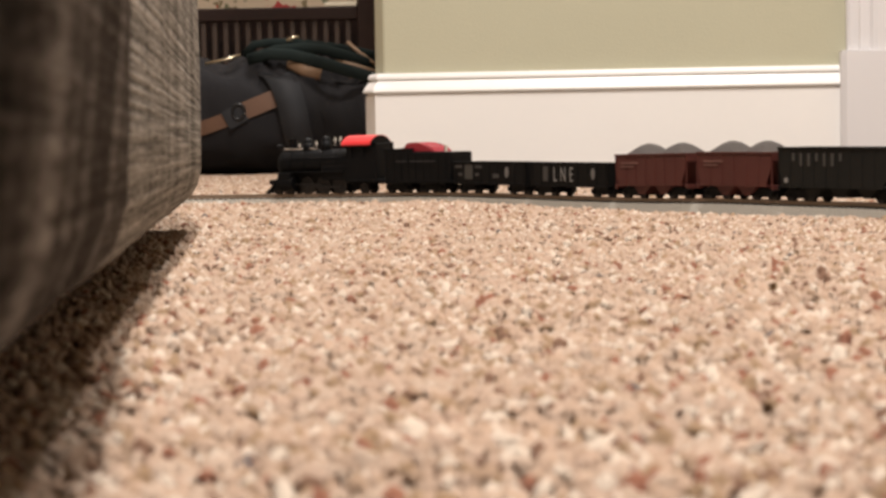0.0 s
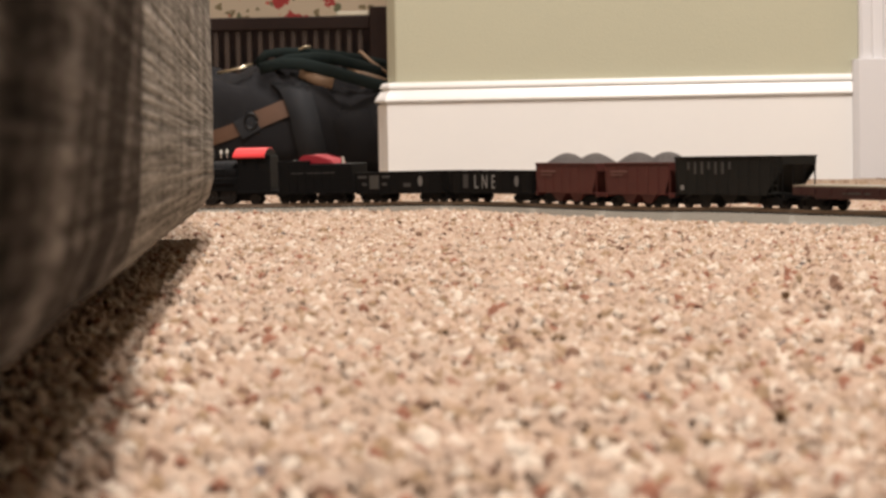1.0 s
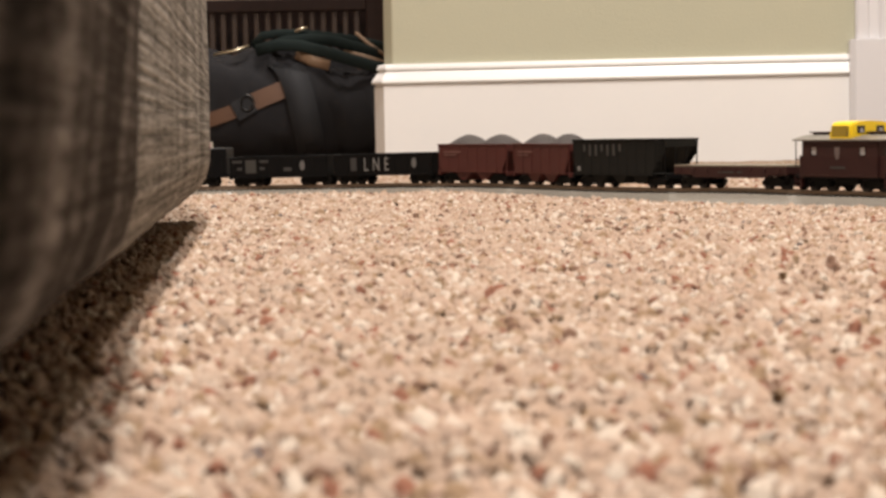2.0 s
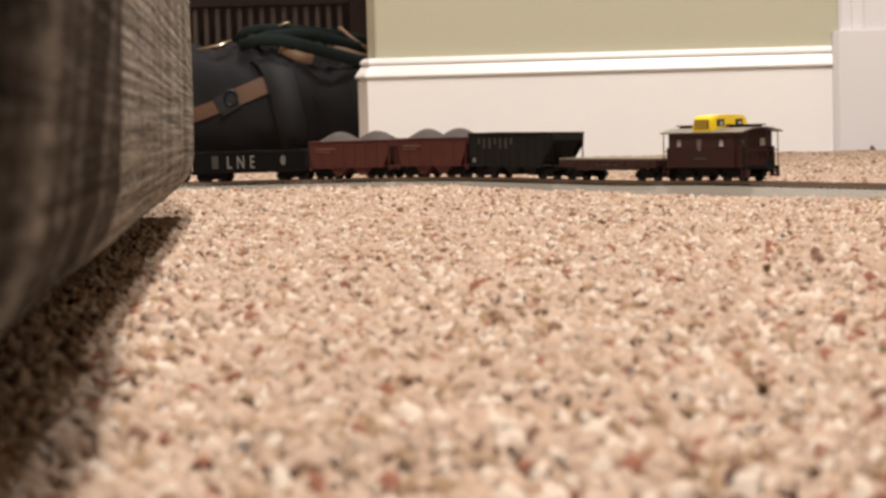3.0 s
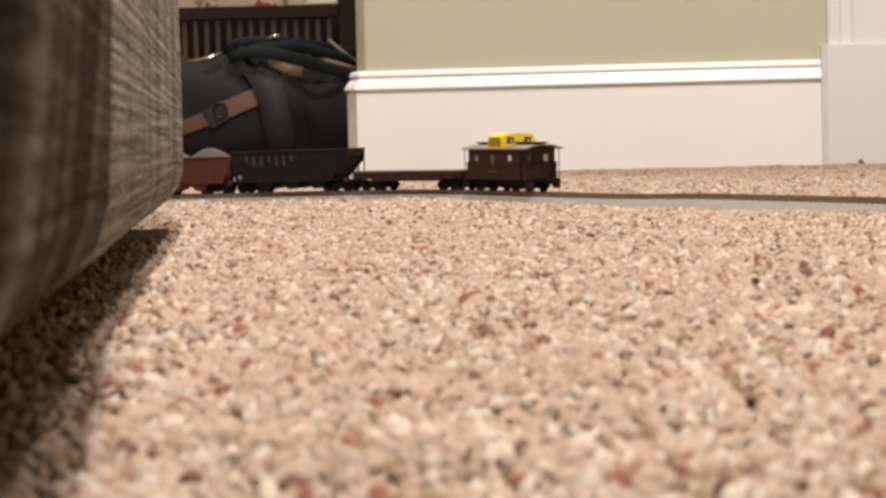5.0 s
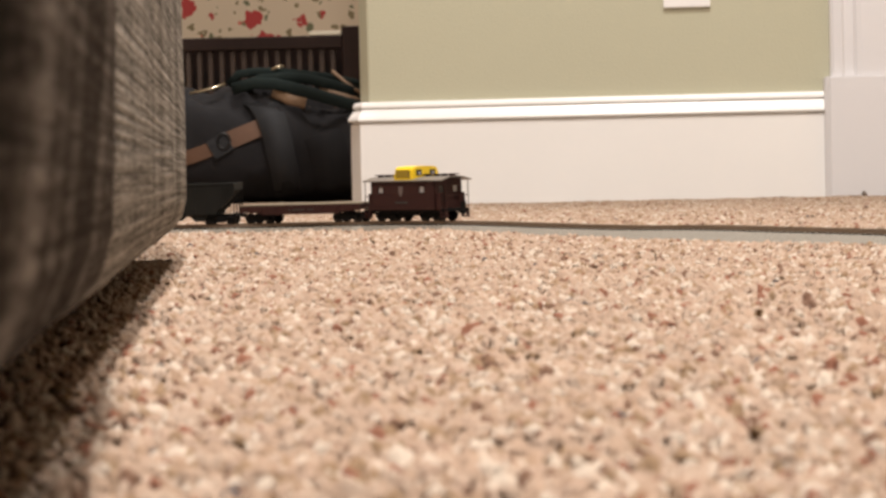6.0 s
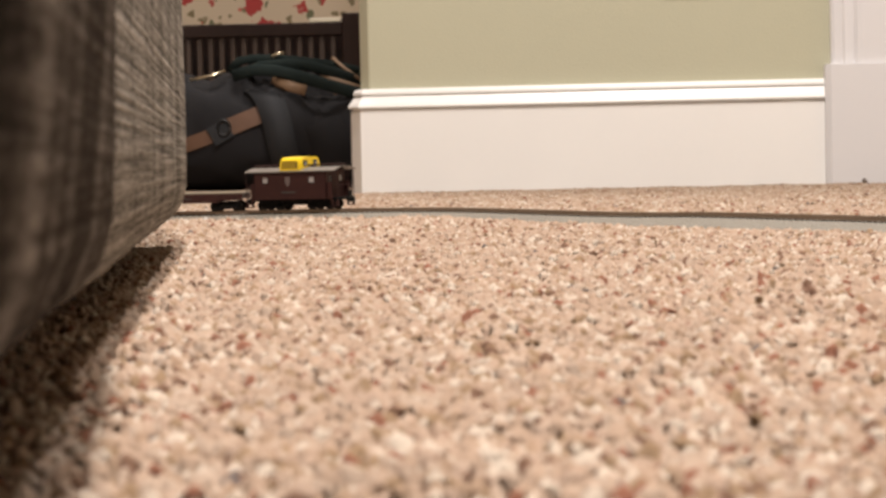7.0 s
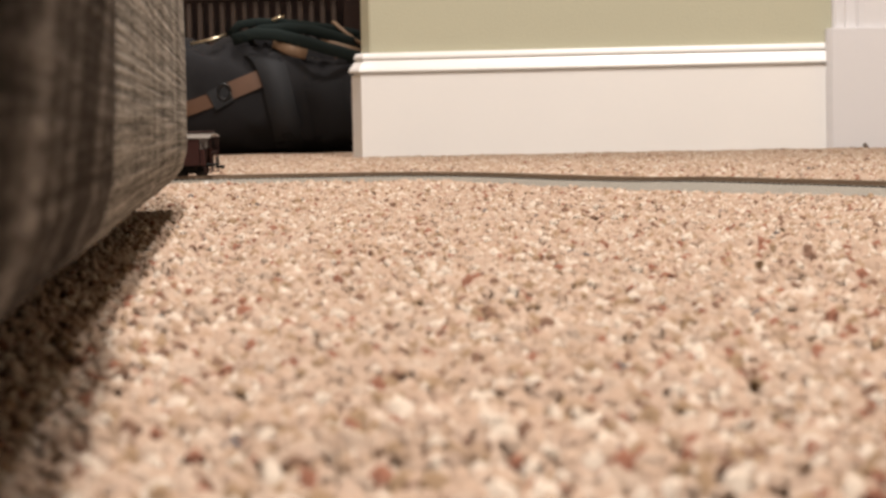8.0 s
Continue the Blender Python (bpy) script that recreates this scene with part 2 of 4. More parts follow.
PALEGLASS = material("pale_clear_window", (0.95, 0.93, 0.90), 0.05, grain=0.05)
PALEGLASS.node_tree.nodes["Principled BSDF"].inputs["IOR"].default_value = 1.1
# the opaque share lends panes the paleness of light seen through them
PALEGLASS.node_tree.nodes["Principled BSDF"].inputs["Transmission Weight"].default_value = 0.65
# darker yellow that puts shade on the cupola's sides
SIDESHADE = material("shaded_yellow", (0.30, 0.20, 0.012), 0.15, grain=0.1, scale=300)
EMBLEM = material("worn_pink_white_paint", (0.13, 0.098, 0.088), 0.7, grain=0.4, scale=900)
DARKGLASS = material("dark_window", (0.02, 0.018, 0.016), 0.2)
SILVER = material("bright_metal", (0.8, 0.8, 0.8), 0.25, 1.0)


# ---- mesh helpers ----
def mesh_of(name, bm, mat, smooth=False):
    me = bpy.data.meshes.new(name)
    bmesh.ops.recalc_face_normals(bm, faces=bm.faces)
    bm.to_mesh(me)
    bm.free()
    if smooth:
        me.polygons.foreach_set("use_smooth", [True] * len(me.polygons))
    me.materials.append(mat)
    return me


def part(name, bm, mat, parent=None, label="", smooth=False):
    ob = new(name, mesh_of(name, bm, mat, smooth))
    ob.parent = parent
    if label:
        ob["label"] = label
    return ob


def thing(name, label, category, group="", kind=""):
    return tagged(new(name), label, category, group, kind)


def box(bm, x0, x1, y0, y1, z0, z1, bevel=0.0):
    """A box, its edges rounded by bevel."""
    r = bmesh.ops.create_cube(bm, size=1)
    bmesh.ops.transform(bm, matrix=Matrix.LocRotScale(((x0 + x1) / 2, (y0 + y1) / 2, (z0 + z1) / 2), None, (x1 - x0, y1 - y0, z1 - z0)), verts=r["verts"])
    if bevel:
        edges = list({e for v in r["verts"] for e in v.link_edges})
        bmesh.ops.bevel(bm, geom=edges, offset=bevel, segments=2, profile=0.5, affect="EDGES")
    return bm


def rod(bm, a, b, r, r2=None, sides=12):
    """A round bar from a to b."""
    a, b = Vector(a), Vector(b)
    m = Matrix.Translation((a + b) / 2) @ (b - a).to_track_quat("Z", "Y").to_matrix().to_4x4()
    bmesh.ops.create_cone(bm, cap_ends=True, segments=sides, radius1=r, radius2=r if r2 is None else r2, depth=(b - a).length, matrix=m)
    return bm


def prism(bm, outline, y0, y1):
    """An outline in x and z, drawn out from y0 to y1."""
    f = [bm.verts.new((x, y0, z)) for x, z in outline]
    g = [bm.verts.new((x, y1, z)) for x, z in outline]
    bm.faces.new(f)
    bm.faces.new(g[::-1])
    for i in range(len(f)):
        j = (i + 1) % len(f)
        bm.faces.new((f[i], g[i], g[j], f[j]))
    return bm


def prism_x(bm, outline, x0, x1):
    """An outline in y and z, drawn out from x0 to x1."""
    f = [bm.verts.new((x0, y, z)) for y, z in outline]
    g = [bm.verts.new((x1, y, z)) for y, z in outline]
    bm.faces.new(f)
    bm.faces.new(g[::-1])
    for i in range(len(f)):
        j = (i + 1) % len(f)
        bm.faces.new((f[i], g[i], g[j], f[j]))
    return bm


def sweep(bm, profile, line, closed_profile=True, lifts=None, cants=None):
    """A profile (outward distance, z) carried along a plan line with mitred corners; outward is to the right of the way along it."""
    rings = []
    n = len(line)
    for i, p in enumerate(line):
        p = Vector(p)
        d0 = (p - Vector(line[i - 1])).normalized() if i else None
        d1 = (Vector(line[i + 1]) - p).normalized() if i < n - 1 else None
        d0, d1 = d0 or d1, d1 or d0
        n0, n1 = Vector((d0.y, -d0.x)), Vector((d1.y, -d1.x))
        mid = (n0 + n1).normalized()
        mid = mid / max(0.3, mid.dot(n0))
        up = lifts[i] if lifts else 0.0
        lean = cants[i] if cants else 0.0
        rings.append([bm.verts.new((p.x + mid.x * d, p.y + mid.y * d, z + up - lean * d)) for d, z in profile])
    k = len(profile)
    for a, b in zip(rings, rings[1:]):
        for i in range(k if closed_profile else k - 1):
            j = (i + 1) % k
            bm.faces.new((a[i], b[i], b[j], a[j]))
    if closed_profile:
        bm.faces.new(rings[0])
        bm.faces.new(rings[-1][::-1])
    return bm


def tube(bm, pts, r, sides=8, flat=1.0):
    """A tube along points; flat squeezes it in z."""
    pts = [Vector(p) for p in pts]
    rings = []
    for i, p in enumerate(pts):
        d = (pts[min(i + 1, len(pts) - 1)] - pts[max(i - 1, 0)]).normalized()
        u = d.cross(Vector((0, 0, 1)))
        u = u.normalized() if u.length > 1e-4 else Vector((1, 0, 0))
        w = u.cross(d)
        rings.append([bm.verts.new(p + u * (r * math.cos(a)) + w * (r * flat * math.sin(a))) for a in (2 * math.pi * k / sides for k in range(sides))])
    for a, b in zip(rings, rings[1:]):
        for i in range(sides):
            j = (i + 1) % sides
            bm.faces.new((a[i], a[j], b[j], b[i]))
    bm.faces.new(rings[0][::-1])
    bm.faces.new(rings[-1])
    return bm


def B():
    return bmesh.new()


# ---- floor, walls and ceiling ----
bm = B()
bmesh.ops.create_grid(bm, x_segments=2, y_segments=2, size=1)
bmesh.ops.transform(bm, matrix=Matrix.LocRotScale((-0.5, 2.2, -0.0050), None, (3.2, 4.8, 1)), verts=bm.verts)
floor = tagged(part("floor", bm, BACKING), "beige fitted carpet flecked with brown, rust and slate", "carpet", kind="structure")


def carpet_pile():
    """Tufts of yarn, one small leaning blob each, dense near the camera's line and coarser towards the far wall."""
    rng = np.random.default_rng(7)
    sets = []
    for y0, y1, step, left, right in ((0.24, 0.95, 0.0025, -0.25, 0.23), (0.95, 1.6, 0.0027, -0.24, 0.225), (1.6, 2.6, 0.0037, -0.235, 0.225), (2.6, 4.3, 0.0050, -0.215, 0.215)):
        xs = np.arange(left * y1 - 0.03, right * y1 + 0.03, step)
        ys = np.arange(y0, y1, step)
        gx, gy = np.meshgrid(xs, ys)
        gx = gx + (np.arange(len(ys)) % 2)[:, None] * step / 2
        p = np.c_[gx.ravel(), gy.ravel()] + rng.uniform(-0.42, 0.42, (gx.size, 2)) * step
        keep = (p[:, 0] > left * p[:, 1] - 0.03) & (p[:, 0] < right * p[:, 1] + 0.03)
        p = p[keep]
        sets.append(np.c_[p, np.full(len(p), step)])
    p = np.concatenate(sets)
    wx, wy = WALL_AT
    p = p[~((p[:, 0] > wx - 0.02) & (p[:, 1] > wy - 0.03 - 0.078 * (p[:, 0] - wx)))]
    ss = np.linspace(-0.6, 1.2, 400)
    way = np.array([track_point(q)[0] for q in ss])
    near, lifted = np.full(len(p), 9.0), np.zeros(len(p))
    for q, s in zip(way, ss):
        far = (p[:, 0] - q[0]) ** 2 + (p[:, 1] - q[1]) ** 2
        lifted[far < near] = track_lift(s)
        near = np.minimum(near, far)
    free = near > 0.0225 ** 2
    p, near, lifted = p[free], near[free], lifted[free]
    # the roadbed presses the pile down beside it
    bare = np.clip((p[:, 0] - 0.02) / 0.14, 0, 1)
    pressed = 0.0028 * bare * np.clip(1 - (np.sqrt(near) - 0.0225) / 0.045, 0, 1)
    # where the floor swells it lifts carpet and track alike
    hump = (1 - bare) * lifted * np.clip(1 - (np.sqrt(near) - 0.0225) / 0.14, 0, 1)
    n = len(p)
    step = p[:, 2]
    r = step * rng.uniform(0.80, 1.16, n)
    relief = np.where(p[:, 1] > 2.6, 0.5, 1.0)
    wide, thin = rng.uniform(0.85, 1.25, n), rng.uniform(0.65, 0.95, n)
    swell = 0.0007 * np.sin(p[:, 0] * 41 + 3 * np.sin(p[:, 1] * 17)) + 0.0005 * np.sin(p[:, 1] * 53 + p[:, 0] * 29)
    top = rng.normal(0.0, 0.0011, n) * relief + swell - pressed + hump
    turn = rng.uniform(0, 6.283, n)
    lean = rng.normal(0, 0.0013, (n, 2))
    spin = rng.uniform(0, 6.283, n)
    v = np.zeros((n, 7, 3), np.float32)
    for k in range(3):
        a = turn + k * math.pi * 2 / 3 + rng.normal(0, 0.25, n)
        ex, ey = r * wide * np.cos(a), r * thin * np.sin(a)
        ox, oy = ex * np.cos(spin) - ey * np.sin(spin), ex * np.sin(spin) + ey * np.cos(spin)
        v[:, k] = np.c_[p[:, 0] + r * 0.95 * np.cos(a), p[:, 1] + r * 0.95 * np.sin(a), np.full(n, -0.0085)]
        v[:, 3 + k] = np.c_[p[:, 0] + lean[:, 0] * 0.6 + ox, p[:, 1] + lean[:, 1] * 0.6 + oy, top - r * relief * rng.uniform(0.30, 0.80, n)]
    v[:, 6] = np.c_[p[:, 0] + lean[:, 0], p[:, 1] + lean[:, 1], top + r * 0.1]
    f = []
    for k in range(3):
        j = (k + 1) % 3
        f += [(k, j, 3 + j), (k, 3 + j, 3 + k), (3 + k, 3 + j, 6)]
    f = np.array(f)
    tri = (f[None] + 7 * np.arange(n)[:, None, None]).reshape(-1)
    me = bpy.data.meshes.new("carpet_pile")
    me.vertices.add(n * 7)
    me.vertices.foreach_set("co", v.reshape(-1))
    me.loops.add(len(tri))
    me.loops.foreach_set("vertex_index", tri.astype(np.int32))
    me.polygons.add(len(tri) // 3)
    me.polygons.foreach_set("loop_start", np.arange(0, len(tri), 3, dtype=np.int32))
    me.polygons.foreach_set("use_smooth", np.ones(len(tri) // 3, bool))
    me.update(calc_edges=True)
    me.materials.append(PILE)
    ob = new("carpet_pile", me)
    return tagged(ob, "short beige carpet tufts with brown, rust and slate flecks", "carpet", kind="stuff")


# the sage wall: corner at WALL_AT, running to the right along WALL_TURN
WALL_AT = (-0.115, 3.617)
WALL_TURN = -4.48
WALL_M = pose(WALL_AT[0], WALL_AT[1], 0, 0, 0, WALL_TURN)
NOSE = 0.014


def place(ob, m):
    ob.matrix_basis = m
    return ob


bm = B()
line = [(-NOSE, 0.13), (-NOSE, 0.026), (-0.0130, 0.0215), (0.0015, 0.0012), (0.0045, 0), (2.0, 0), (2.0, 0.13)]
lo, hi = [bm.verts.new((x, y, -0.006)) for x, y in line], [bm.verts.new((x, y, 2.45)) for x, y in line]
for i in range(len(line)):
    j = (i + 1) % len(line)
    bm.faces.new((lo[i], lo[j], hi[j], hi[i]))
bm.faces.new(hi)
wall_far = tagged(place(part("wall_north", bm, SAGE), WALL_M), "sage green painted wall with a rounded corner", "wall", kind="structure")

BASE = [(0, -0.006), (0.016, -0.006), (0.016, 0.1302), (0.0125, 0.1316), (0.0125, 0.1336), (0.0200, 0.1346), (0.0204, 0.1372), (0.0182, 0.1420), (0.0130, 0.1490), (0.0108, 0.1528), (0.0078, 0.1536), (0.0078, 0.1552), (0.0120, 0.1560), (0.0116, 0.1600), (0.0085, 0.1645), (0.004, 0.1655), (0, 0.1655)]
bm = B()
sweep(bm, BASE, [(-NOSE, 0.13), (-NOSE, 0.0225), (-0.0015, 0), (0.7205, 0)])
baseboard = tagged(place(part("baseboard", bm, TRIM), WALL_M), "tall white moulded baseboard with a mitred corner", "baseboard", kind="structure")

# door casing on its plinth block
casing = tagged(place(new("door_casing"), WALL_M), "white painted door casing standing on a plinth block", "door casing", kind="structure")
bm = B()
out = [(0.7205, 0), (0.7205, -0.034), (0.729, -0.042), (0.90, -0.044), (0.90, 0)]
lo, hi = [bm.verts.new((x, y, -0.006)) for x, y in out], [bm.verts.new((x, y, 0.187)) for x, y in out]
for i in range(5):
    j = (i + 1) % 5
    bm.faces.new((lo[i], lo[j], hi[j], hi[i]))
bm.faces.new(hi)
bmesh.ops.bevel(bm, geom=[e for e in bm.edges if e.verts[0].co.z > 0.1 and e.verts[1].co.z > 0.1], offset=0.002, segments=2, affect="EDGES")
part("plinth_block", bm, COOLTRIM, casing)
bm = B()
out = [(0.731, 0), (0.731, -0.022), (0.736, -0.026), (0.749, -0.029), (0.752, -0.026), (0.766, -0.027), (0.771, -0.032), (0.778, -0.034), (0.90, -0.034), (0.90, 0)]
lo, hi = [bm.verts.new((x, y, 0.1872)) for x, y in out], [bm.verts.new((x, y, 2.1)) for x, y in out]
for i in range(len(out)):
    j = (i + 1) % len(out)
    bm.faces.new((lo[i], lo[j], hi[j], hi[i]))
bm.faces.new(hi)
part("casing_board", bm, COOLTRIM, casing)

# electric outlet on the sage wall
outlet = tagged(place(new("wall_outlet"), WALL_M @ pose(0.510, 0, 0)), "white plastic electric outlet plate on the sage wall", "outlet")
bm = B()
box(bm, -0.037, 0.037, -0.006, 0, 0.302, 0.418, 0.002)
part("cover_plate", bm, TRIM, outlet)
for z in (0.336, 0.380):
    bm = B()
    rod(bm, (0, -0.0075, z), (0, -0.004, z), 0.017, sides=20)
    part("socket_face", bm, TRIM, outlet)

# plain walls that close the two rooms
for name, x0, x1, y0, y1 in (("wall_west", -3.3, -3.2, -2.3, 6.4), ("wall_east", 2.2, 2.3, -2.3, 6.4), ("wall_south", -3.2, 2.2, -2.3, -2.2), ("wall_partition", -3.2, -1.05, 3.62, 3.75)):
    bm = B()
    box(bm, x0, x1, y0, y1, -0.006, 2.45)
    tagged(part(name, bm, PLASTER), "plain painted wall", "wall", kind="structure")
bm = B()
box(bm, -3.2, 2.2, 5.75, 5.85, -0.006, 2.45)
tagged(part("wall_next_room", bm, ROSES), "cream wallpaper printed with red roses and leaves", "wall", kind="structure")
bm = B()
box(bm, -3.3, 2.3, -2.3, 6.4, 2.45, 2.5)
tagged(part("ceiling", bm, CEILING), "plain white painted ceiling", "ceiling", kind="structure")


# ---- sofa ----
def upholstered_block(bm, w, l, z0, z1, r, bulge):
    """A padded block: x from -w to 0, y from 0 to l, its edges rounded by r and its faces swelling by bulge."""
    nx, ny, nz = 10, 44, 26
    def axis(n, a, b):
        k = [a + r * (1 - math.cos(q)) for q in (0, 0.5, 1.05)]
        return k + [a + r + (b - a - 2 * r) * i / (n - 1) for i in range(n)] + [b - r * (1 - math.cos(q)) for q in (1.05, 0.5, 0)]
    xs, ys, zs = axis(nx, -w, 0), axis(ny, 0, l), axis(nz, z0, z1)
    verts = {}
    def v(i, j, k):
        if (i, j, k) not in verts:
            p = Vector((xs[i], ys[j], zs[k]))
            c = Vector((min(max(p.x, -w + r), -r), min(max(p.y, r), l - r), min(max(p.z, z0 + r), z1 - r)))
            d = p - c
            if d.length > 1e-6:
                big = max(abs(d.x), abs(d.y), abs(d.z))
                d = d.normalized() * big
            fx = 4 * (p.y / l) * (1 - p.y / l) * 4 * ((p.z - z0) / (z1 - z0)) * (1 - (p.z - z0) / (z1 - z0))
            wob = noise.noise(Vector((p.x * 9, p.y * 9, p.z * 9))) * 0.0012
            q = c + d
            q.x += (1 if p.x > -w / 2 else -1) * (bulge * max(fx, 0) ** 0.5 + wob)
            verts[i, j, k] = bm.verts.new(q)
        return verts[i, j, k]
    X, Y, Z = len(xs) - 1, len(ys) - 1, len(zs) - 1
    for j in range(Y):
        for k in range(Z):
            for i in (0, X):
                bm.faces.new((v(i, j, k), v(i, j + 1, k), v(i, j + 1, k + 1), v(i, j, k + 1)))
    for i in range(X):
        for k in range(Z):
            for j in (0, Y):
                bm.faces.new((v(i, j, k), v(i + 1, j, k), v(i + 1, j, k + 1), v(i, j, k + 1)))
        for j in range(Y):
            for k in (0, Z):
                bm.faces.new((v(i, j, k), v(i + 1, j, k), v(i + 1, j + 1, k), v(i, j + 1, k)))
    return bm


sofa = tagged(place(new("sofa"), pose(-0.0140, -0.25, 0, 0, 0, 5.06)), "grey and charcoal tweed upholstered sofa on low feet, shade painted into its near end", "sofa")
bm = B()
upholstered_block(bm, 0.95, 0.942, 0.0145, 0.62, 0.026, 0.002)
base = part("end_panel", bm, TWEED, sofa, "grey tweed panel", smooth=True)
base.location = (0, 0.82, 0)
# the near end is its own panel, its shade painted into the tweed
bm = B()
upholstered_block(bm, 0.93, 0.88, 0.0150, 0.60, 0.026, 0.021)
base = part("near_panel", bm, SHADETWEED, sofa, "charcoal tweed panel with painted shade in its colour", smooth=True)
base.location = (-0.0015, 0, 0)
for x, y in ((-0.046, 1.60), (-0.06, 0.1), (-0.9, 1.62), (-0.9, 0.1)):
    bm = B()
    rod(bm, (x, y, -0.006), (x, y, 0.03), 0.010, 0.013, 14)
    part("foot", bm, DARKWOOD, sofa, "short dark wooden foot")


# ---- things in the next room ----
def duffel_bag():
    """A soft duffel: a sagging tube along x with a rounded section, straps and buckles."""
    bag = thing("duffel_bag", "charcoal canvas duffel bag with brown leather straps on the carpet", "bag")
    bag.matrix_basis = pose(-0.36, 4.30, 0)
    bm = B()
    rings = []
    n, m = 64, 44
    def sect(u):
        end = max(0.0, 1 - abs(u) ** 5) ** 0.4
        hgt = (0.205 + 0.018 * math.cos(u * 4.2 + 0.8) + 0.012 * math.sin(u * 9)) * (0.45 + 0.55 * end)
        dep = 0.155 * (0.5 + 0.5 * end)
        return hgt, dep
    for i in range(n + 1):
        u = -1 + 2 * i / n
        hgt, dep = sect(u)
        ring = []
        for k in range(m):
            a = 2 * math.pi * k / m
            c, s = math.cos(a), math.sin(a)
            y = dep * math.copysign(abs(c) ** 0.75, c)
            z = hgt / 2 + hgt / 2 * math.copysign(abs(s) ** 0.72, s)
            w = 0.017 * noise.noise(Vector((u * 4, c * 1.6, s * 1.6))) + 0.006 * noise.noise(Vector((u * 13 + 3 * s, c * 3, s * 5))) + 0.019 * (0.5 - abs(noise.noise(Vector((u * 7 + s, c * 2.5, s * 2.5)))))
            ring.append(bm.verts.new((u * 0.31, y * (1 + w * 3), max(-0.001, z + w * (1 if z > 0.02 else 0)))))
        rings.append(ring)
    for a, b in zip(rings, rings[1:]):
        for k in range(m):
            j = (k + 1) % m
            bm.faces.new((a[k], a[j], b[j], b[k]))
    bm.faces.new(rings[0])
    bm.faces.new(rings[-1][::-1])
    part("bag_body", bm, CANVAS, bag, smooth=True)

    def front(x, z, lift=0.004):
        """A point on the bag's front."""
        hgt, dep = sect(x / 0.31)
        s = min(1, abs(2 * z / hgt - 1)) ** (1 / 0.72)
        c = math.sqrt(max(0.02, 1 - s * s)) ** 0.75
        return Vector((x, -dep * c - lift, z))

    def band(name, pts, width, mat, label="", lift=0.004):
        bm = B()
        rows = []
        for i, (x, z) in enumerate(pts):
            x2, z2 = pts[min(i + 1, len(pts) - 1)]
            x1, z1 = pts[max(i - 1, 0)]
            d = Vector((x2 - x1, z2 - z1)).normalized()
            nx, nz = -d.y * width / 2, d.x * width / 2
            rows.append([front(x + nx, z + nz, lift), front(x - nx, z - nz, lift), front(x - nx, z - nz, -0.004), front(x + nx, z + nz, -0.004)])
        vs = [[bm.verts.new(q) for q in r] for r in rows]
        for a, b in zip(vs, vs[1:]):
            for k in range(4):
                j = (k + 1) % 4
                bm.faces.new((a[k], a[j], b[j], b[k]))
        bm.faces.new(vs[0])
        bm.faces.new(vs[-1][::-1])
        return part(name, bm, mat, bag, label, smooth=name in ("side_flap", "shoulder_strap"))

    def curve(a, b, c, n=14):
        return [((1 - t) ** 2 * a[0] + 2 * t * (1 - t) * b[0] + t * t * c[0], (1 - t) ** 2 * a[1] + 2 * t * (1 - t) * b[1] + t * t * c[1]) for t in (i / n for i in range(n + 1))]
    band("leather_strap", curve((-0.20, 0.062), (-0.10, 0.085), (-0.046, 0.108)), 0.026, LEATHER, "brown leather strap", 0.006)
    band("leather_tab", curve((-0.040, 0.112), (0.0, 0.128), (0.036, 0.142)), 0.032, LEATHER, "brown leather tab", 0.007)
    ring = B()
    c = front(-0.036, 0.116, 0.010)
    tube(ring, [c + Vector((0.011 * math.cos(a), 0, 0.014 * math.sin(a))) for a in (2 * math.pi * i / 20 for i in range(21))], 0.0028, 8)
    part("ring_buckle", ring, GUNMETAL, bag, "dark metal ring buckle", smooth=True)
    band("slider", [(-0.060, 0.099), (-0.026, 0.117)], 0.036, WEBBING, "black strap slider", 0.010)
    band("shoulder_strap", curve((0.006, 0.208), (0.050, 0.200), (0.066, 0.100)) + [(0.074, 0.06), (0.078, 0.012)], 0.052, WEBBING, "black webbing strap", 0.013)
    band("side_flap", curve((0.10, 0.19), (0.15, 0.17), (0.165, 0.02)), 0.070, CANVAS, "", 0.005)
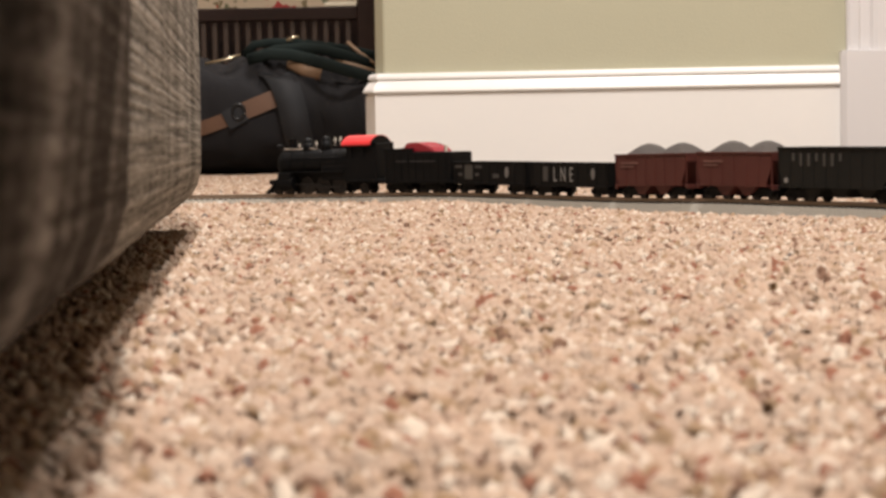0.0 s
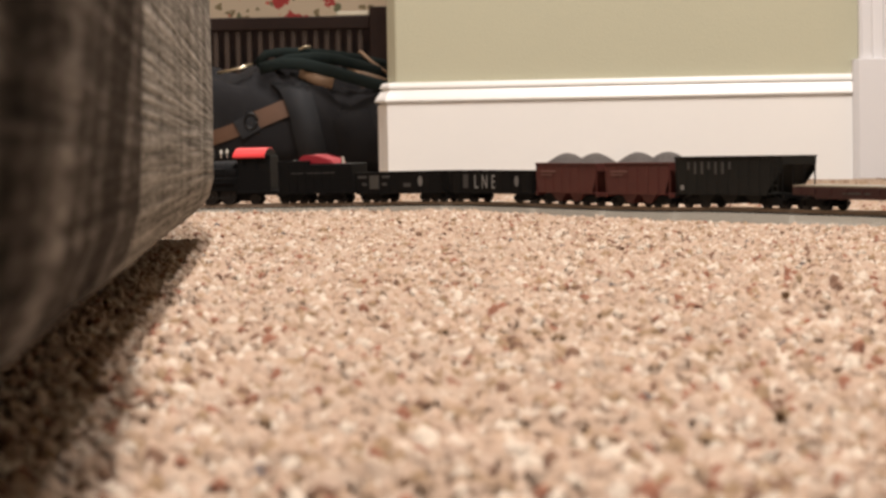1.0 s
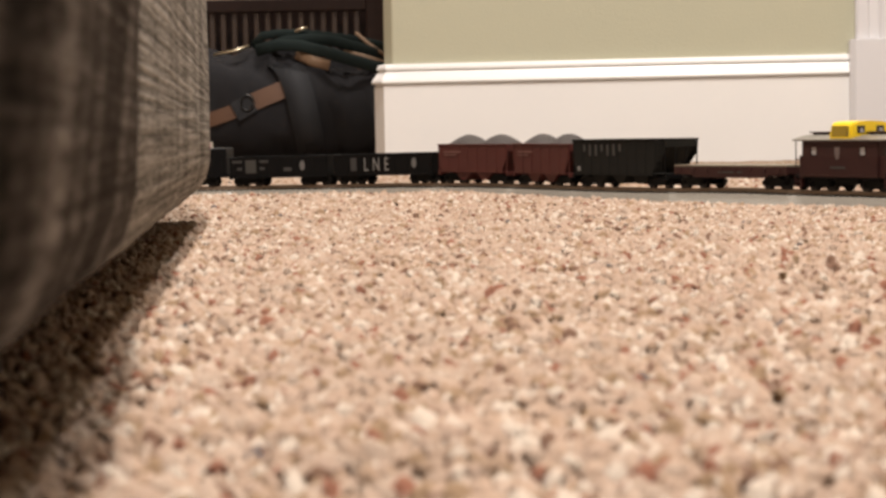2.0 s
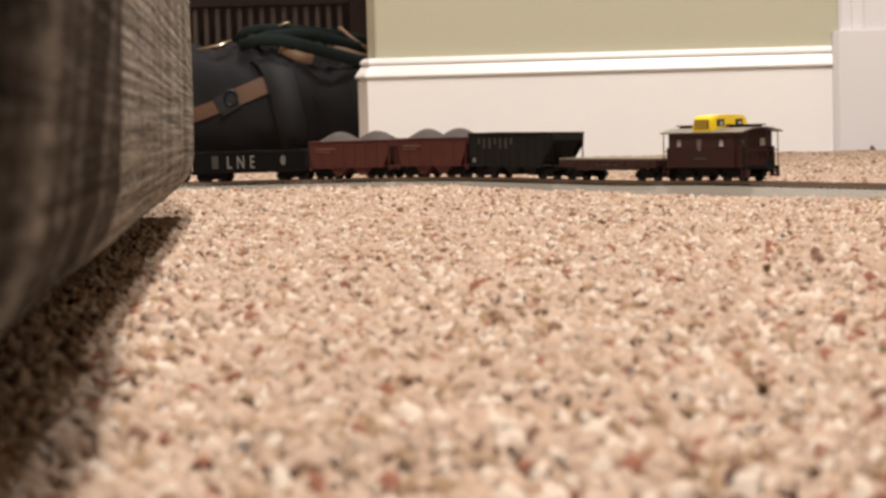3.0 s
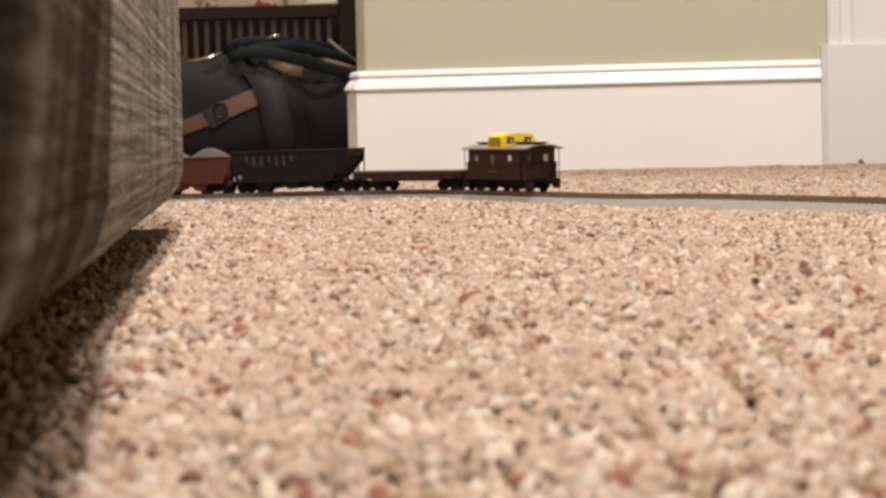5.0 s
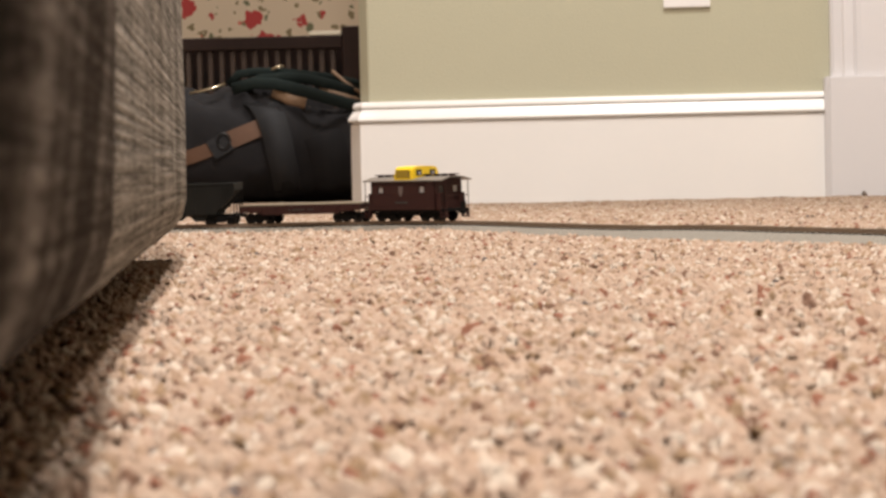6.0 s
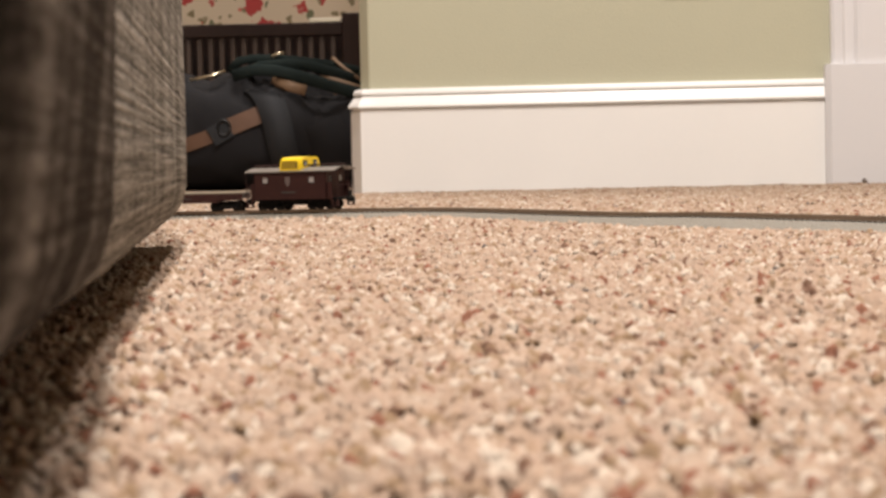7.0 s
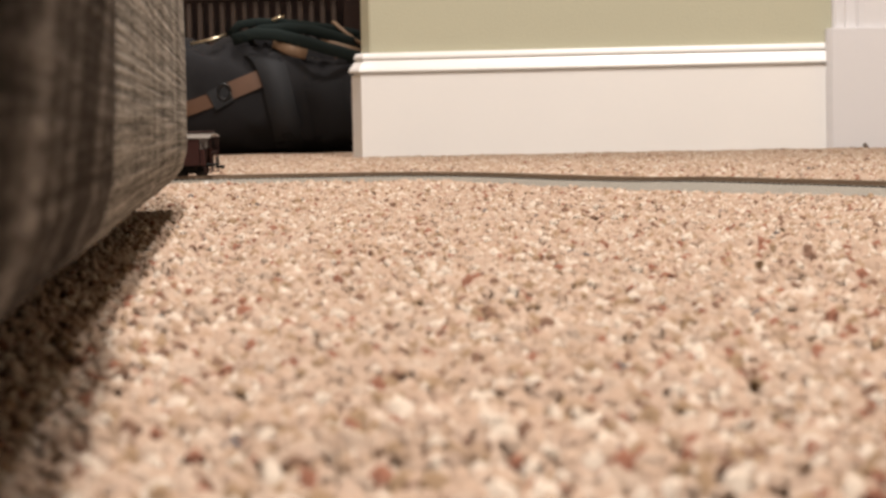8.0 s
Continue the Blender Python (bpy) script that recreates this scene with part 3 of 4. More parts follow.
    # carrying straps heaped on the top
    for name, pts, r, mat, label in (
            ("carry_handle", [(-0.03, -0.10, 0.222), (-0.01, -0.11, 0.240), (0.02, -0.112, 0.244), (0.06, -0.11, 0.243), (0.10, -0.105, 0.239), (0.15, -0.10, 0.232), (0.20, -0.08, 0.222), (0.25, -0.05, 0.205)], 0.0035, GREENWEB, "dark green webbing handle"),
            ("carry_handle", [(-0.02, -0.13, 0.212), (0.02, -0.142, 0.222), (0.06, -0.148, 0.219), (0.10, -0.15, 0.209), (0.15, -0.146, 0.193), (0.20, -0.14, 0.178), (0.25, -0.12, 0.168)], 0.0050, GREENWEB, "dark green webbing handle"),
            ("carry_handle", [(0.00, -0.11, 0.214), (0.03, -0.135, 0.228), (0.08, -0.135, 0.232), (0.12, -0.13, 0.228), (0.17, -0.12, 0.214), (0.22, -0.10, 0.196)], 0.0045, GREENWEB, "dark green webbing handle"),
            ("trim_strap", [(0.055, -0.135, 0.205), (0.085, -0.150, 0.190), (0.115, -0.150, 0.182)], 0.0045, TANSTRAP, "tan leather trim"),
            ("trim_strap", [(0.140, -0.120, 0.204), (0.175, -0.130, 0.195), (0.215, -0.130, 0.182)], 0.0035, TANSTRAP, "tan leather trim"),
            ("stiff_strap", [(0.162, -0.09, 0.243), (0.185, -0.10, 0.222), (0.215, -0.11, 0.200)], 0.005, TANSTRAP, "tan leather strap end"),
            ("zip_edge", [(-0.10, -0.12, 0.206), (-0.06, -0.12, 0.214), (-0.035, -0.115, 0.222)], 0.004, BRASS, "pale metal zip")):
        bm = B()
        tube(bm, pts, r, 10, 2.3 if r < 0.006 and mat in (GREENWEB, TANSTRAP) and name != "stiff_strap" else 0.7)
        part(name, bm, mat, bag, label, smooth=True)
    bm = B()
    tube(bm, [(0.052, -0.125, 0.246), (0.063, -0.125, 0.251), (0.074, -0.125, 0.252)], 0.006, 8, 0.5)
    part("snap_hook", bm, BRASS, bag, "pale brass snap hook", smooth=True)
    return bag


duffel_bag()


def slatted_bench():
    """A dark wooden settle front: top rail, upright slats, end post and a bottom rail on the floor."""
    bench = thing("slatted_bench", "dark stained wooden slatted bench against the papered wall", "bench")
    bench.matrix_basis = pose(-0.19, 5.2, 0)
    bm = B()
    box(bm, -0.9, -0.03, -0.02, 0.02, 0.338, 0.368, 0.003)
    part("top_rail", bm, DARKWOOD, bench)
    bm = B()
    box(bm, -0.9, -0.03, -0.015, 0.015, 0.03, 0.075, 0.003)
    part("bottom_rail", bm, DARKWOOD, bench)
    for x in (0, -0.93):
        bm = B()
        box(bm, x - 0.03, x + 0.02, -0.025, 0.025, -0.006, 0.388, 0.003)
        part("post", bm, DARKWOOD, bench)
    bm = B()
    box(bm, -0.0062, 0.0062, -0.010, 0.010, 0.07, 0.345, 0.002)
    slat = mesh_of("slat", bm, material("slat_wood", (0.046, 0.027, 0.018), 0.5, grain=0.5, scale=90, bump=0.15, big=0.4, big_scale=12))
    for i in range(33):
        ob = new("slat", slat)
        ob.parent = bench
        ob.location = (-0.052 - 0.0255 * i, 0, 0)
    bm = B()
    box(bm, -0.9, 0.0, 0.06, 0.075, 0.02, 0.35)
    part("back_panel", bm, DARKWOOD, bench)
    # a thin pale strip paints the highlight at the rail's right end
    bm = B()
    box(bm, -0.105, -0.032, -0.021, 0.019, 0.3682, 0.378, 0.002)
    part("rail_highlight", bm, RAILGLINT, bench, "pale strip painted as light on the rail")
    return bench


slatted_bench()

# ---- railway ----
RAIL_TOP = 0.0075
TRACK_AT = (-0.10, 2.0805)
# metres along the track from TRACK_AT, and how far it has turned there towards the camera, in radians
BENDS = ((-0.45, -0.2768), (-0.20, 0.0747), (-0.05, 0.4691), (0.10, 0.7407), (0.25, 1.0504), (0.45, 1.0064), (0.70, 1.0114))


def track_table():
    """The track's plan: its turn eased between the bends, summed up in short steps both ways from TRACK_AT."""
    s = np.linspace(-1.6, 1.5, 1551)
    a = np.interp(s, [k for k, _ in BENDS], [h for _, h in BENDS])
    a = np.convolve(np.pad(a, 20, mode="edge"), np.ones(41) / 41, "valid")
    d = s[1] - s[0]
    x, y = np.cumsum(np.cos(a)) * d, -np.cumsum(np.sin(a)) * d
    i = int(np.argmin(abs(s)))
    return s, x - x[i] + TRACK_AT[0], y - y[i] + TRACK_AT[1], a


TABLE = track_table()


def track_point(s):
    """Place and turn of the track s metres to the right of TRACK_AT."""
    x, y, a = (float(np.interp(s, TABLE[0], TABLE[k])) for k in (1, 2, 3))
    return (x, y), a


# metres along the track, and how far the carpet lifts it there, in millimetres
HUMPS = ((-0.40, 0.6), (-0.172, 0.9), (-0.115, 1.1), (-0.057, 1.5), (0.0, 2.0), (0.071, 2.7), (0.141, 2.8), (0.219, 2.1), (0.304, 1.3), (0.385, 0.95), (0.42, 1.1), (0.457, 1.6), (0.49, 2.0), (0.523, 1.9), (0.59, 1.3), (0.65, 1.0), (0.72, 0.2))


def track_lift(s):
    return float(np.interp(s, [k for k, _ in HUMPS], [h for _, h in HUMPS])) / 1000


def track_cant(s):
    """How steeply the track leans to its near side, as a slope."""
    return float(np.interp(s, (-0.05, 0.16), (0.030, 0.0)))


carpet_pile()


def lay_track(name, where, s0, s1, label, lift=track_lift, cant=track_cant):
    """Grey roadbed with shoulders, two rails and the ties between."""
    track = thing(name, label, "model track")
    n = max(2, int((s1 - s0) / 0.02))
    line = [Vector(where(s0 + (s1 - s0) * i / n)[0]) for i in range(n + 1)]
    lifts = [lift(s0 + (s1 - s0) * i / n) for i in range(n + 1)]
    cants = [cant(s0 + (s1 - s0) * i / n) for i in range(n + 1)]
    bm = B()
    sweep(bm, [(-0.0245, -0.009), (0.0245, -0.009), (0.0170, 0.0040), (-0.0170, 0.0040)], line, lifts=lifts, cants=cants)
    part("roadbed", bm, BALLAST, track, "grey plastic ballast roadbed")
    for side in (-1, 1):
        o = side * 0.0083
        bm = B()
        sweep(bm, [(o - 0.0012, 0.0048), (o + 0.0012, 0.0048), (o + 0.0005, 0.0056), (o + 0.0006, RAIL_TOP), (o - 0.0006, RAIL_TOP), (o - 0.0005, 0.0056)], line, lifts=lifts, cants=cants)
        part("rail", bm, RAIL, track, "weathered metal rail")
    bm = B()
    k = int((s1 - s0) / 0.0062)
    verts, faces = [], []
    for i in range(k):
        q = s0 + (i + 0.5) * (s1 - s0) / k
        (x, y), a = where(q)
        up, lean = lift(q), cant(q)
        c, sn = math.cos(a), math.sin(a)
        for z in (0.0030, 0.0050):
            for u, w in ((-0.0014, -0.0142), (0.0014, -0.0142), (0.0014, 0.0142), (-0.0014, 0.0142)):
                verts.append((x + u * c + w * sn, y - u * sn + w * c, z + up + lean * w))
        q = 8 * i
        faces += [(q + 4, q + 5, q + 6, q + 7), (q, q + 1, q + 5, q + 4), (q + 1, q + 2, q + 6, q + 5), (q + 2, q + 3, q + 7, q + 6), (q + 3, q, q + 4, q + 7)]
    bm.free()
    me = bpy.data.meshes.new("tie_strip")
    me.from_pydata(verts, [], faces)
    me.materials.append(TIE)
    ties = new("tie_strip", me)
    ties.parent = track
    ties["kind"] = "stuff"
    return track


lay_track("curved_track", track_point, -1.5, 1.4, "model railway track on grey roadbed laid across the carpet")
bit = tagged(new("paper_scrap", None), "tiny crumpled white paper scrap beside the track", "paper scrap")
(cx, cy), ca = track_point(-0.126)
bit.matrix_basis = pose(cx - 0.0245 * math.sin(ca), cy - 0.0245 * math.cos(ca), 0.0)
bm = B()
bmesh.ops.create_icosphere(bm, subdivisions=2, radius=0.0030)
for w in bm.verts:
    w.co = w.co * (1 + 0.5 * noise.noise(w.co * 300)) + Vector((0, 0, 0.001))
part("crumple", bm, material("white_paper", (0.55, 0.52, 0.48), 0.8, grain=0.1, scale=500), bit)
lint = tagged(new("lint_tuft"), "tiny dark tuft of lint on the carpet by the door casing", "lint")
lint.matrix_basis = pose(0.655, 3.50, 0.0)
bm = B()
bmesh.ops.create_icosphere(bm, subdivisions=2, radius=0.0042)
for w in bm.verts:
    w.co = w.co * (1 + 0.7 * noise.noise(w.co * 260)) + Vector((0, 0, 0.004))
part("fluff", bm, material("dark_lint", (0.14, 0.11, 0.09), 0.95, grain=0.4, scale=700), lint)
# near stretch of the same loop; the track joining it is left out
lay_track("near_loop_track", lambda s: ((0.040 + s * math.cos(0.53), 0.244 + s * math.sin(0.53)), -0.53), -0.03, 0.20, "short near stretch of the model railway loop on the carpet", lambda s: 0.0, lambda s: 0.0)


def wheelset(parent, x):
    ws = B()
    for y in (-0.0078, 0.0078):
        rod(ws, (x, y - 0.0013, 0.0048), (x, y + 0.0013, 0.0048), 0.0048, sides=20)
        rod(ws, (x, y * 0.86 - 0.0004, 0.0048), (x, y * 0.86 + 0.0004, 0.0048), 0.0054, sides=20)
    rod(ws, (x, -0.0085, 0.0048), (x, 0.0085, 0.0048), 0.0012, sides=8)
    return part("wheelset", ws, WHEEL, parent, "dark steel wheels on an axle")


def truck(parent, x, base=0.021):
    """A four-wheeled truck: arch-bar side frames, bolster, two wheelsets."""
    bm = B()
    h = base / 2
    for y in (-0.0105, 0.0105):
        y0, y1 = y - 0.0010, y + 0.0010
        prism(bm, [(x - h - 0.0035, 0.0040), (x - h + 0.003, 0.0028), (x - 0.004, 0.0022), (x + 0.004, 0.0022), (x + h - 0.003, 0.0028), (x + h + 0.0035, 0.0040),
                   (x + h + 0.0035, 0.0065), (x + 0.005, 0.0086), (x - 0.005, 0.0086), (x - h - 0.0035, 0.0065)], y0, y1)
        for k in (-h, h):
            box(bm, x + k - 0.0022, x + k + 0.0022, y - 0.0018, y + 0.0018, 0.0030, 0.0068, 0.0004)
    box(bm, x - 0.0035, x + 0.0035, -0.0105, 0.0105, 0.0060, 0.0092, 0.0005)
    t = part("truck", bm, CARBLACK, parent, "black plastic truck")
    for k in (-h, h):
        wheelset(t, x + k)
    return t


def coupler(parent, x, way):
    bm = B()
    box(bm, min(x, x + way * 0.007), max(x, x + way * 0.007), -0.0012, 0.0012, 0.0072, 0.0092, 0.0003)
    box(bm, min(x + way * 0.005, x + way * 0.008), max(x + way * 0.005, x + way * 0.008), -0.0026, 0.0022, 0.0064, 0.0098, 0.0004)
    return part("coupler", bm, CARBLACK, parent)


def ends(car, half):
    for way in (-1, 1):
        coupler(car, way * half, way)


def letters(parent, text, size, x, y, z, mat, name="lettering", narrow=1.0):
    """Flat letters on a car's near side."""
    data = bpy.data.curves.new("text", "FONT")
    data.body, data.size, data.extrude, data.align_x = text, size, 0.00012, "CENTER"
    tmp = new("text", data)
    bpy.context.view_layer.update()
    me = bpy.data.meshes.new_from_object(tmp.evaluated_get(bpy.context.evaluated_depsgraph_get()))
    bpy.data.objects.remove(tmp)
    me.transform(pose(x, y, z, 90, 0, 0) @ Matrix.Diagonal((narrow, 1, 1, 1)))
    me.materials.clear()
    me.materials.append(mat)
    ob = new(name, me)
    ob.parent = parent
    return ob


def bars(parent, rows, y, mat, name="marking"):
    bm = B()
    for x0, x1, z0, z1 in rows:
        box(bm, x0, x1, y - 0.0002, y + 0.0004, z0, z1)
    return part(name, bm, mat, parent)


def oval_mark(car, x, y):
    """A worn pale upright oval on a car's near side."""
    bm = B()
    ring = [(x + 0.0026 * math.cos(a), 0.0190 + 0.0046 * math.sin(a)) for a in (2 * math.pi * k / 16 for k in range(16))]
    prism(bm, ring, y - 0.0009, y - 0.0005)
    return part("oval_mark", bm, WORNWHITE, car, "worn white oval mark")


# -- locomotive: forward is -x, the near side is -y, z from the top of the rail
def locomotive():
    loco = thing("steam_locomotive", "black toy steam locomotive with a bright red cab roof", "model train", "train")
    bm = B()
    rod(bm, (-0.056, 0, 0.0285), (0.018, 0, 0.0285), 0.0125, sides=28)
    rod(bm, (-0.060, 0, 0.0285), (-0.056, 0, 0.0285), 0.0112, 0.0130, sides=28)
    rod(bm, (-0.0625, 0, 0.0285), (-0.060, 0, 0.0285), 0.0060, 0.0085, sides=20)
    part("boiler", bm, LOCOBLACK, loco, smooth=False)
    for x in (-0.046, -0.030, -0.012, 0.006):
        bm = B()
        rod(bm, (x - 0.0008, 0, 0.0285), (x + 0.0008, 0, 0.0285), 0.0131, sides=28)
        part("boiler_band", bm, LOCOBLACK, loco)
    bm = B()
    box(bm, -0.010, 0.020, -0.0135, 0.0135, 0.0130, 0.0260, 0.001)
    part("firebox", bm, LOCOBLACK, loco)
    bm = B()
    box(bm, -0.052, 0.020, -0.0090, 0.0090, 0.0100, 0.0230, 0.001)
    part("saddle", bm, LOCOBLACK, loco)
    bm = B()
    box(bm, -0.060, 0.030, -0.0062, 0.0062, 0.0030, 0.0105, 0.0005)
    part("gear_case", bm, LOCOBLACK, loco)
    # solid black block in place of the dark inside of the cab
    bm = B()
    box(bm, 0.0206, 0.0515, -0.0138, 0.0138, 0.0131, 0.0455, 0.001)
    part("cab_dark_fill", bm, LOCOBLACK, loco)
    bm = B()
    rod(bm, (-0.050, 0, 0.040), (-0.050, 0, 0.0500), 0.0034, 0.0042, 18)
    rod(bm, (-0.050, 0, 0.0500), (-0.050, 0, 0.0512), 0.0050, 0.0050, 18)
    part("smokestack", bm, LOCOBLACK, loco)
    bm = B()
    rod(bm, (-0.032, 0, 0.039), (-0.032, 0, 0.0475), 0.0056, 0.0050, 18)
    bmesh.ops.create_uvsphere(bm, u_segments=16, v_segments=8, radius=0.0050, matrix=Matrix.Translation((-0.032, 0, 0.0475)))
    part("steam_dome", bm, LOCOBLACK, loco, smooth=True)
    bm = B()
    rod(bm, (-0.012, 0, 0.039), (-0.012, 0, 0.0490), 0.0050, 0.0046, 18)
    bmesh.ops.create_uvsphere(bm, u_segments=16, v_segments=8, radius=0.0046, matrix=Matrix.Translation((-0.012, 0, 0.0490)))
    part("sand_dome", bm, LOCOBLACK, loco, smooth=True)
    for x, z in ((-0.040, 0.0455), (-0.021, 0.0470), (0.000, 0.0500), (0.006, 0.0505)):
        bm = B()
        rod(bm, (x, -0.003, z - 0.006), (x, -0.003, z - 0.001), 0.0007, sides=8)
        rod(bm, (x, -0.003, z - 0.0015), (x, -0.003, z + 0.0020), 0.0018, 0.0008, 10)
        part("whistle", bm, SILVER, loco, "bright metal whistle or bell")
    bm = B()
    rod(bm, (-0.056, -0.0128, 0.0335), (0.012, -0.0128, 0.0335), 0.0005, sides=6)
    part("handrail", bm, LOCOBLACK, loco)
    # bright rod added as the highlight along the boiler's top
    bm = B()
    rod(bm, (-0.058, -0.003, 0.0420), (-0.024, -0.003, 0.0420), 0.0008, sides=6)
    part("boiler_glint", bm, SILVER, loco, "bright rod standing in for the boiler's highlight")
    bm = B()
    box(bm, 0.020, 0.0205, -0.0150, 0.0150, 0.0130, 0.0460)
    for y in (-0.0150, 0.0142):
        box(bm, 0.020, 0.052, y, y + 0.0008, 0.0130, 0.0330)
        box(bm, 0.020, 0.0255, y, y + 0.0008, 0.0330, 0.0460)
        box(bm, 0.0340, 0.0385, y, y + 0.0008, 0.0330, 0.0460)
        box(bm, 0.0465, 0.052, y, y + 0.0008, 0.0330, 0.0460)
        box(bm, 0.020, 0.052, y, y + 0.0008, 0.0425, 0.0460)
    box(bm, 0.018, 0.058, -0.0155, 0.0155, 0.0105, 0.0132, 0.0005)
    part("cab", bm, LOCOBLACK, loco)
    bm = B()
    arc = [(-0.0185, 0.0450), (-0.0165, 0.0478), (-0.0110, 0.0512), (-0.004, 0.0530), (0.004, 0.0530), (0.0110, 0.0512), (0.0165, 0.0478), (0.0185, 0.0450)]
    prism_x(bm, arc + [(y * 0.95, z - 0.0011) for y, z in arc[::-1]], 0.0165, 0.0475)
    part("cab_roof", bm, REDPAINT, loco, "bright red curved cab roof")
    # black filling for the dark hollow under the roof's arch
    bm = B()
    prism_x(bm, [(y * 0.96, z - 0.0006) for y, z in arc] + [(0.0150, 0.0440), (-0.0150, 0.0440)], 0.0205, 0.0480)
    part("roof_dark_fill", bm, LOCOBLACK, loco)
    bm = B()
    box(bm, -0.066, 0.058, -0.0085, 0.0085, 0.0085, 0.0125, 0.0006)
    box(bm, -0.058, 0.016, -0.0160, 0.0160, 0.0200, 0.0212, 0.0003)
    part("frame", bm, LOCOBLACK, loco)
    bm = B()
    for y in (-0.0135, 0.0135):
        rod(bm, (-0.058, y, 0.0105), (-0.040, y, 0.0105), 0.0058, sides=18)
        box(bm, -0.056, -0.042, y - 0.0045, y + 0.0045, 0.0140, 0.0200, 0.0006)
    part("cylinder_block", bm, LOCOBLACK, loco)
    bm = B()
    prism(bm, [(-0.066, 0.0100), (-0.0745, 0.0015), (-0.0725, 0.0010), (-0.063, 0.0060)], -0.0115, 0.0115)
    for i in range(7):
        y = -0.0105 + 0.0035 * i
        rod(bm, (-0.0655, y * 0.8, 0.0105), (-0.0755, y, 0.0012), 0.0007, sides=6)
    box(bm, -0.0680, -0.0640, -0.0145, 0.0145, 0.0095, 0.0140, 0.0005)
    part("pilot", bm, LOCOBLACK, loco, "black slatted pilot")
    bm = B()
    rod(bm, (-0.0665, 0, 0.0435), (-0.060, 0, 0.0435), 0.0032, 0.0028, 16)
    part("headlamp", bm, LOCOBLACK, loco, "small headlamp")
    for x in (-0.028, -0.010, 0.008):
        bm = B()
        for y in (-0.0085, 0.0085):
            rod(bm, (x, y - 0.0014, 0.0080), (x, y + 0.0014, 0.0080), 0.0080, sides=28)
            rod(bm, (x, y * 1.17 - 0.0004, 0.0080), (x, y * 1.17 + 0.0004, 0.0080), 0.0020, sides=12)
        rod(bm, (x, -0.009, 0.0080), (x, 0.009, 0.0080), 0.0014, sides=8)
        part("driving_wheel", bm, WHEEL, loco)
    for x in (-0.062, -0.049):
        wheelset(loco, x)
    wheelset(loco, 0.034)
    for y in (-0.0108, 0.0108):
        bm = B()
        box(bm, -0.030, 0.010, y - 0.0005, y + 0.0005, 0.0055, 0.0075, 0.0003)
        part("side_rod", bm, GUNMETAL, loco, "dark metal side rod")
        bm = B()
        box(bm, -0.045, -0.010, y * 1.1 - 0.0005, y * 1.1 + 0.0005, 0.0085, 0.0102, 0.0003)
        part("main_rod", bm, GUNMETAL, loco, "dark metal main rod")
    coupler(loco, 0.056, 1)
    return loco


def tender():
    car = thing("tender", "black toy coal tender with a red load cover", "model train", "train")
    bm = B()
    box(bm, -0.040, 0.040, -0.0150, 0.0150, 0.0105, 0.0365, 0.0012)
    box(bm, -0.042, 0.042, -0.0158, 0.0158, 0.0090, 0.0112, 0.0004)
    box(bm, -0.040, -0.004, -0.0150, -0.0138, 0.0360, 0.0400, 0.0005)
    box(bm, -0.040, -0.004, 0.0138, 0.0150, 0.0360, 0.0400, 0.0005)
    part("tank", bm, LOCOBLACK, car)
    bm = B()
    box(bm, -0.0385, 0.0385, -0.0155, -0.0149, 0.0240, 0.0246)
    for i in range(9):
        box(bm, -0.037 + 0.009 * i, -0.0366 + 0.009 * i, -0.0154, -0.0149, 0.0115, 0.0355)
    part("seam", bm, CARBLACK, car)
    bm = B()
    prism(bm, [(-0.021, 0.0362), (-0.016, 0.0440), (-0.010, 0.0452), (0.001, 0.0448), (0.005, 0.0422), (0.014, 0.0412), (0.020, 0.0362)], -0.0125, 0.0125)
    bmesh.ops.bevel(bm, geom=list(bm.edges), offset=0.0012, segments=2, affect="EDGES")
    part("load_cover", bm, COVERRED, car, "crimson moulded cover")
    bm = B()
    for i in range(16):
        x, y = -0.034 + 0.0012 * i, random.uniform(-0.010, 0.010)
        bmesh.ops.create_icosphere(bm, subdivisions=1, radius=random.uniform(0.002, 0.0036), matrix=Matrix.Translation((x, y, 0.0375)))
    part("coal_load", bm, COAL, car, "lumps of dull coal")
    bm = B()
    rod(bm, (0.022, 0.0, 0.0365), (0.022, 0.0, 0.0425), 0.0020, 0.0016, 12)
    part("water_hatch", bm, SILVER, car, "pale metal hatch")
    bars(car, [(-0.025, -0.012, 0.0280, 0.0288), (-0.008, 0.022, 0.0280, 0.0288)], -0.0152, DIMLETTER)
    truck(car, -0.0275)
    truck(car, 0.0135)
    ends(car, 0.042)
    return car


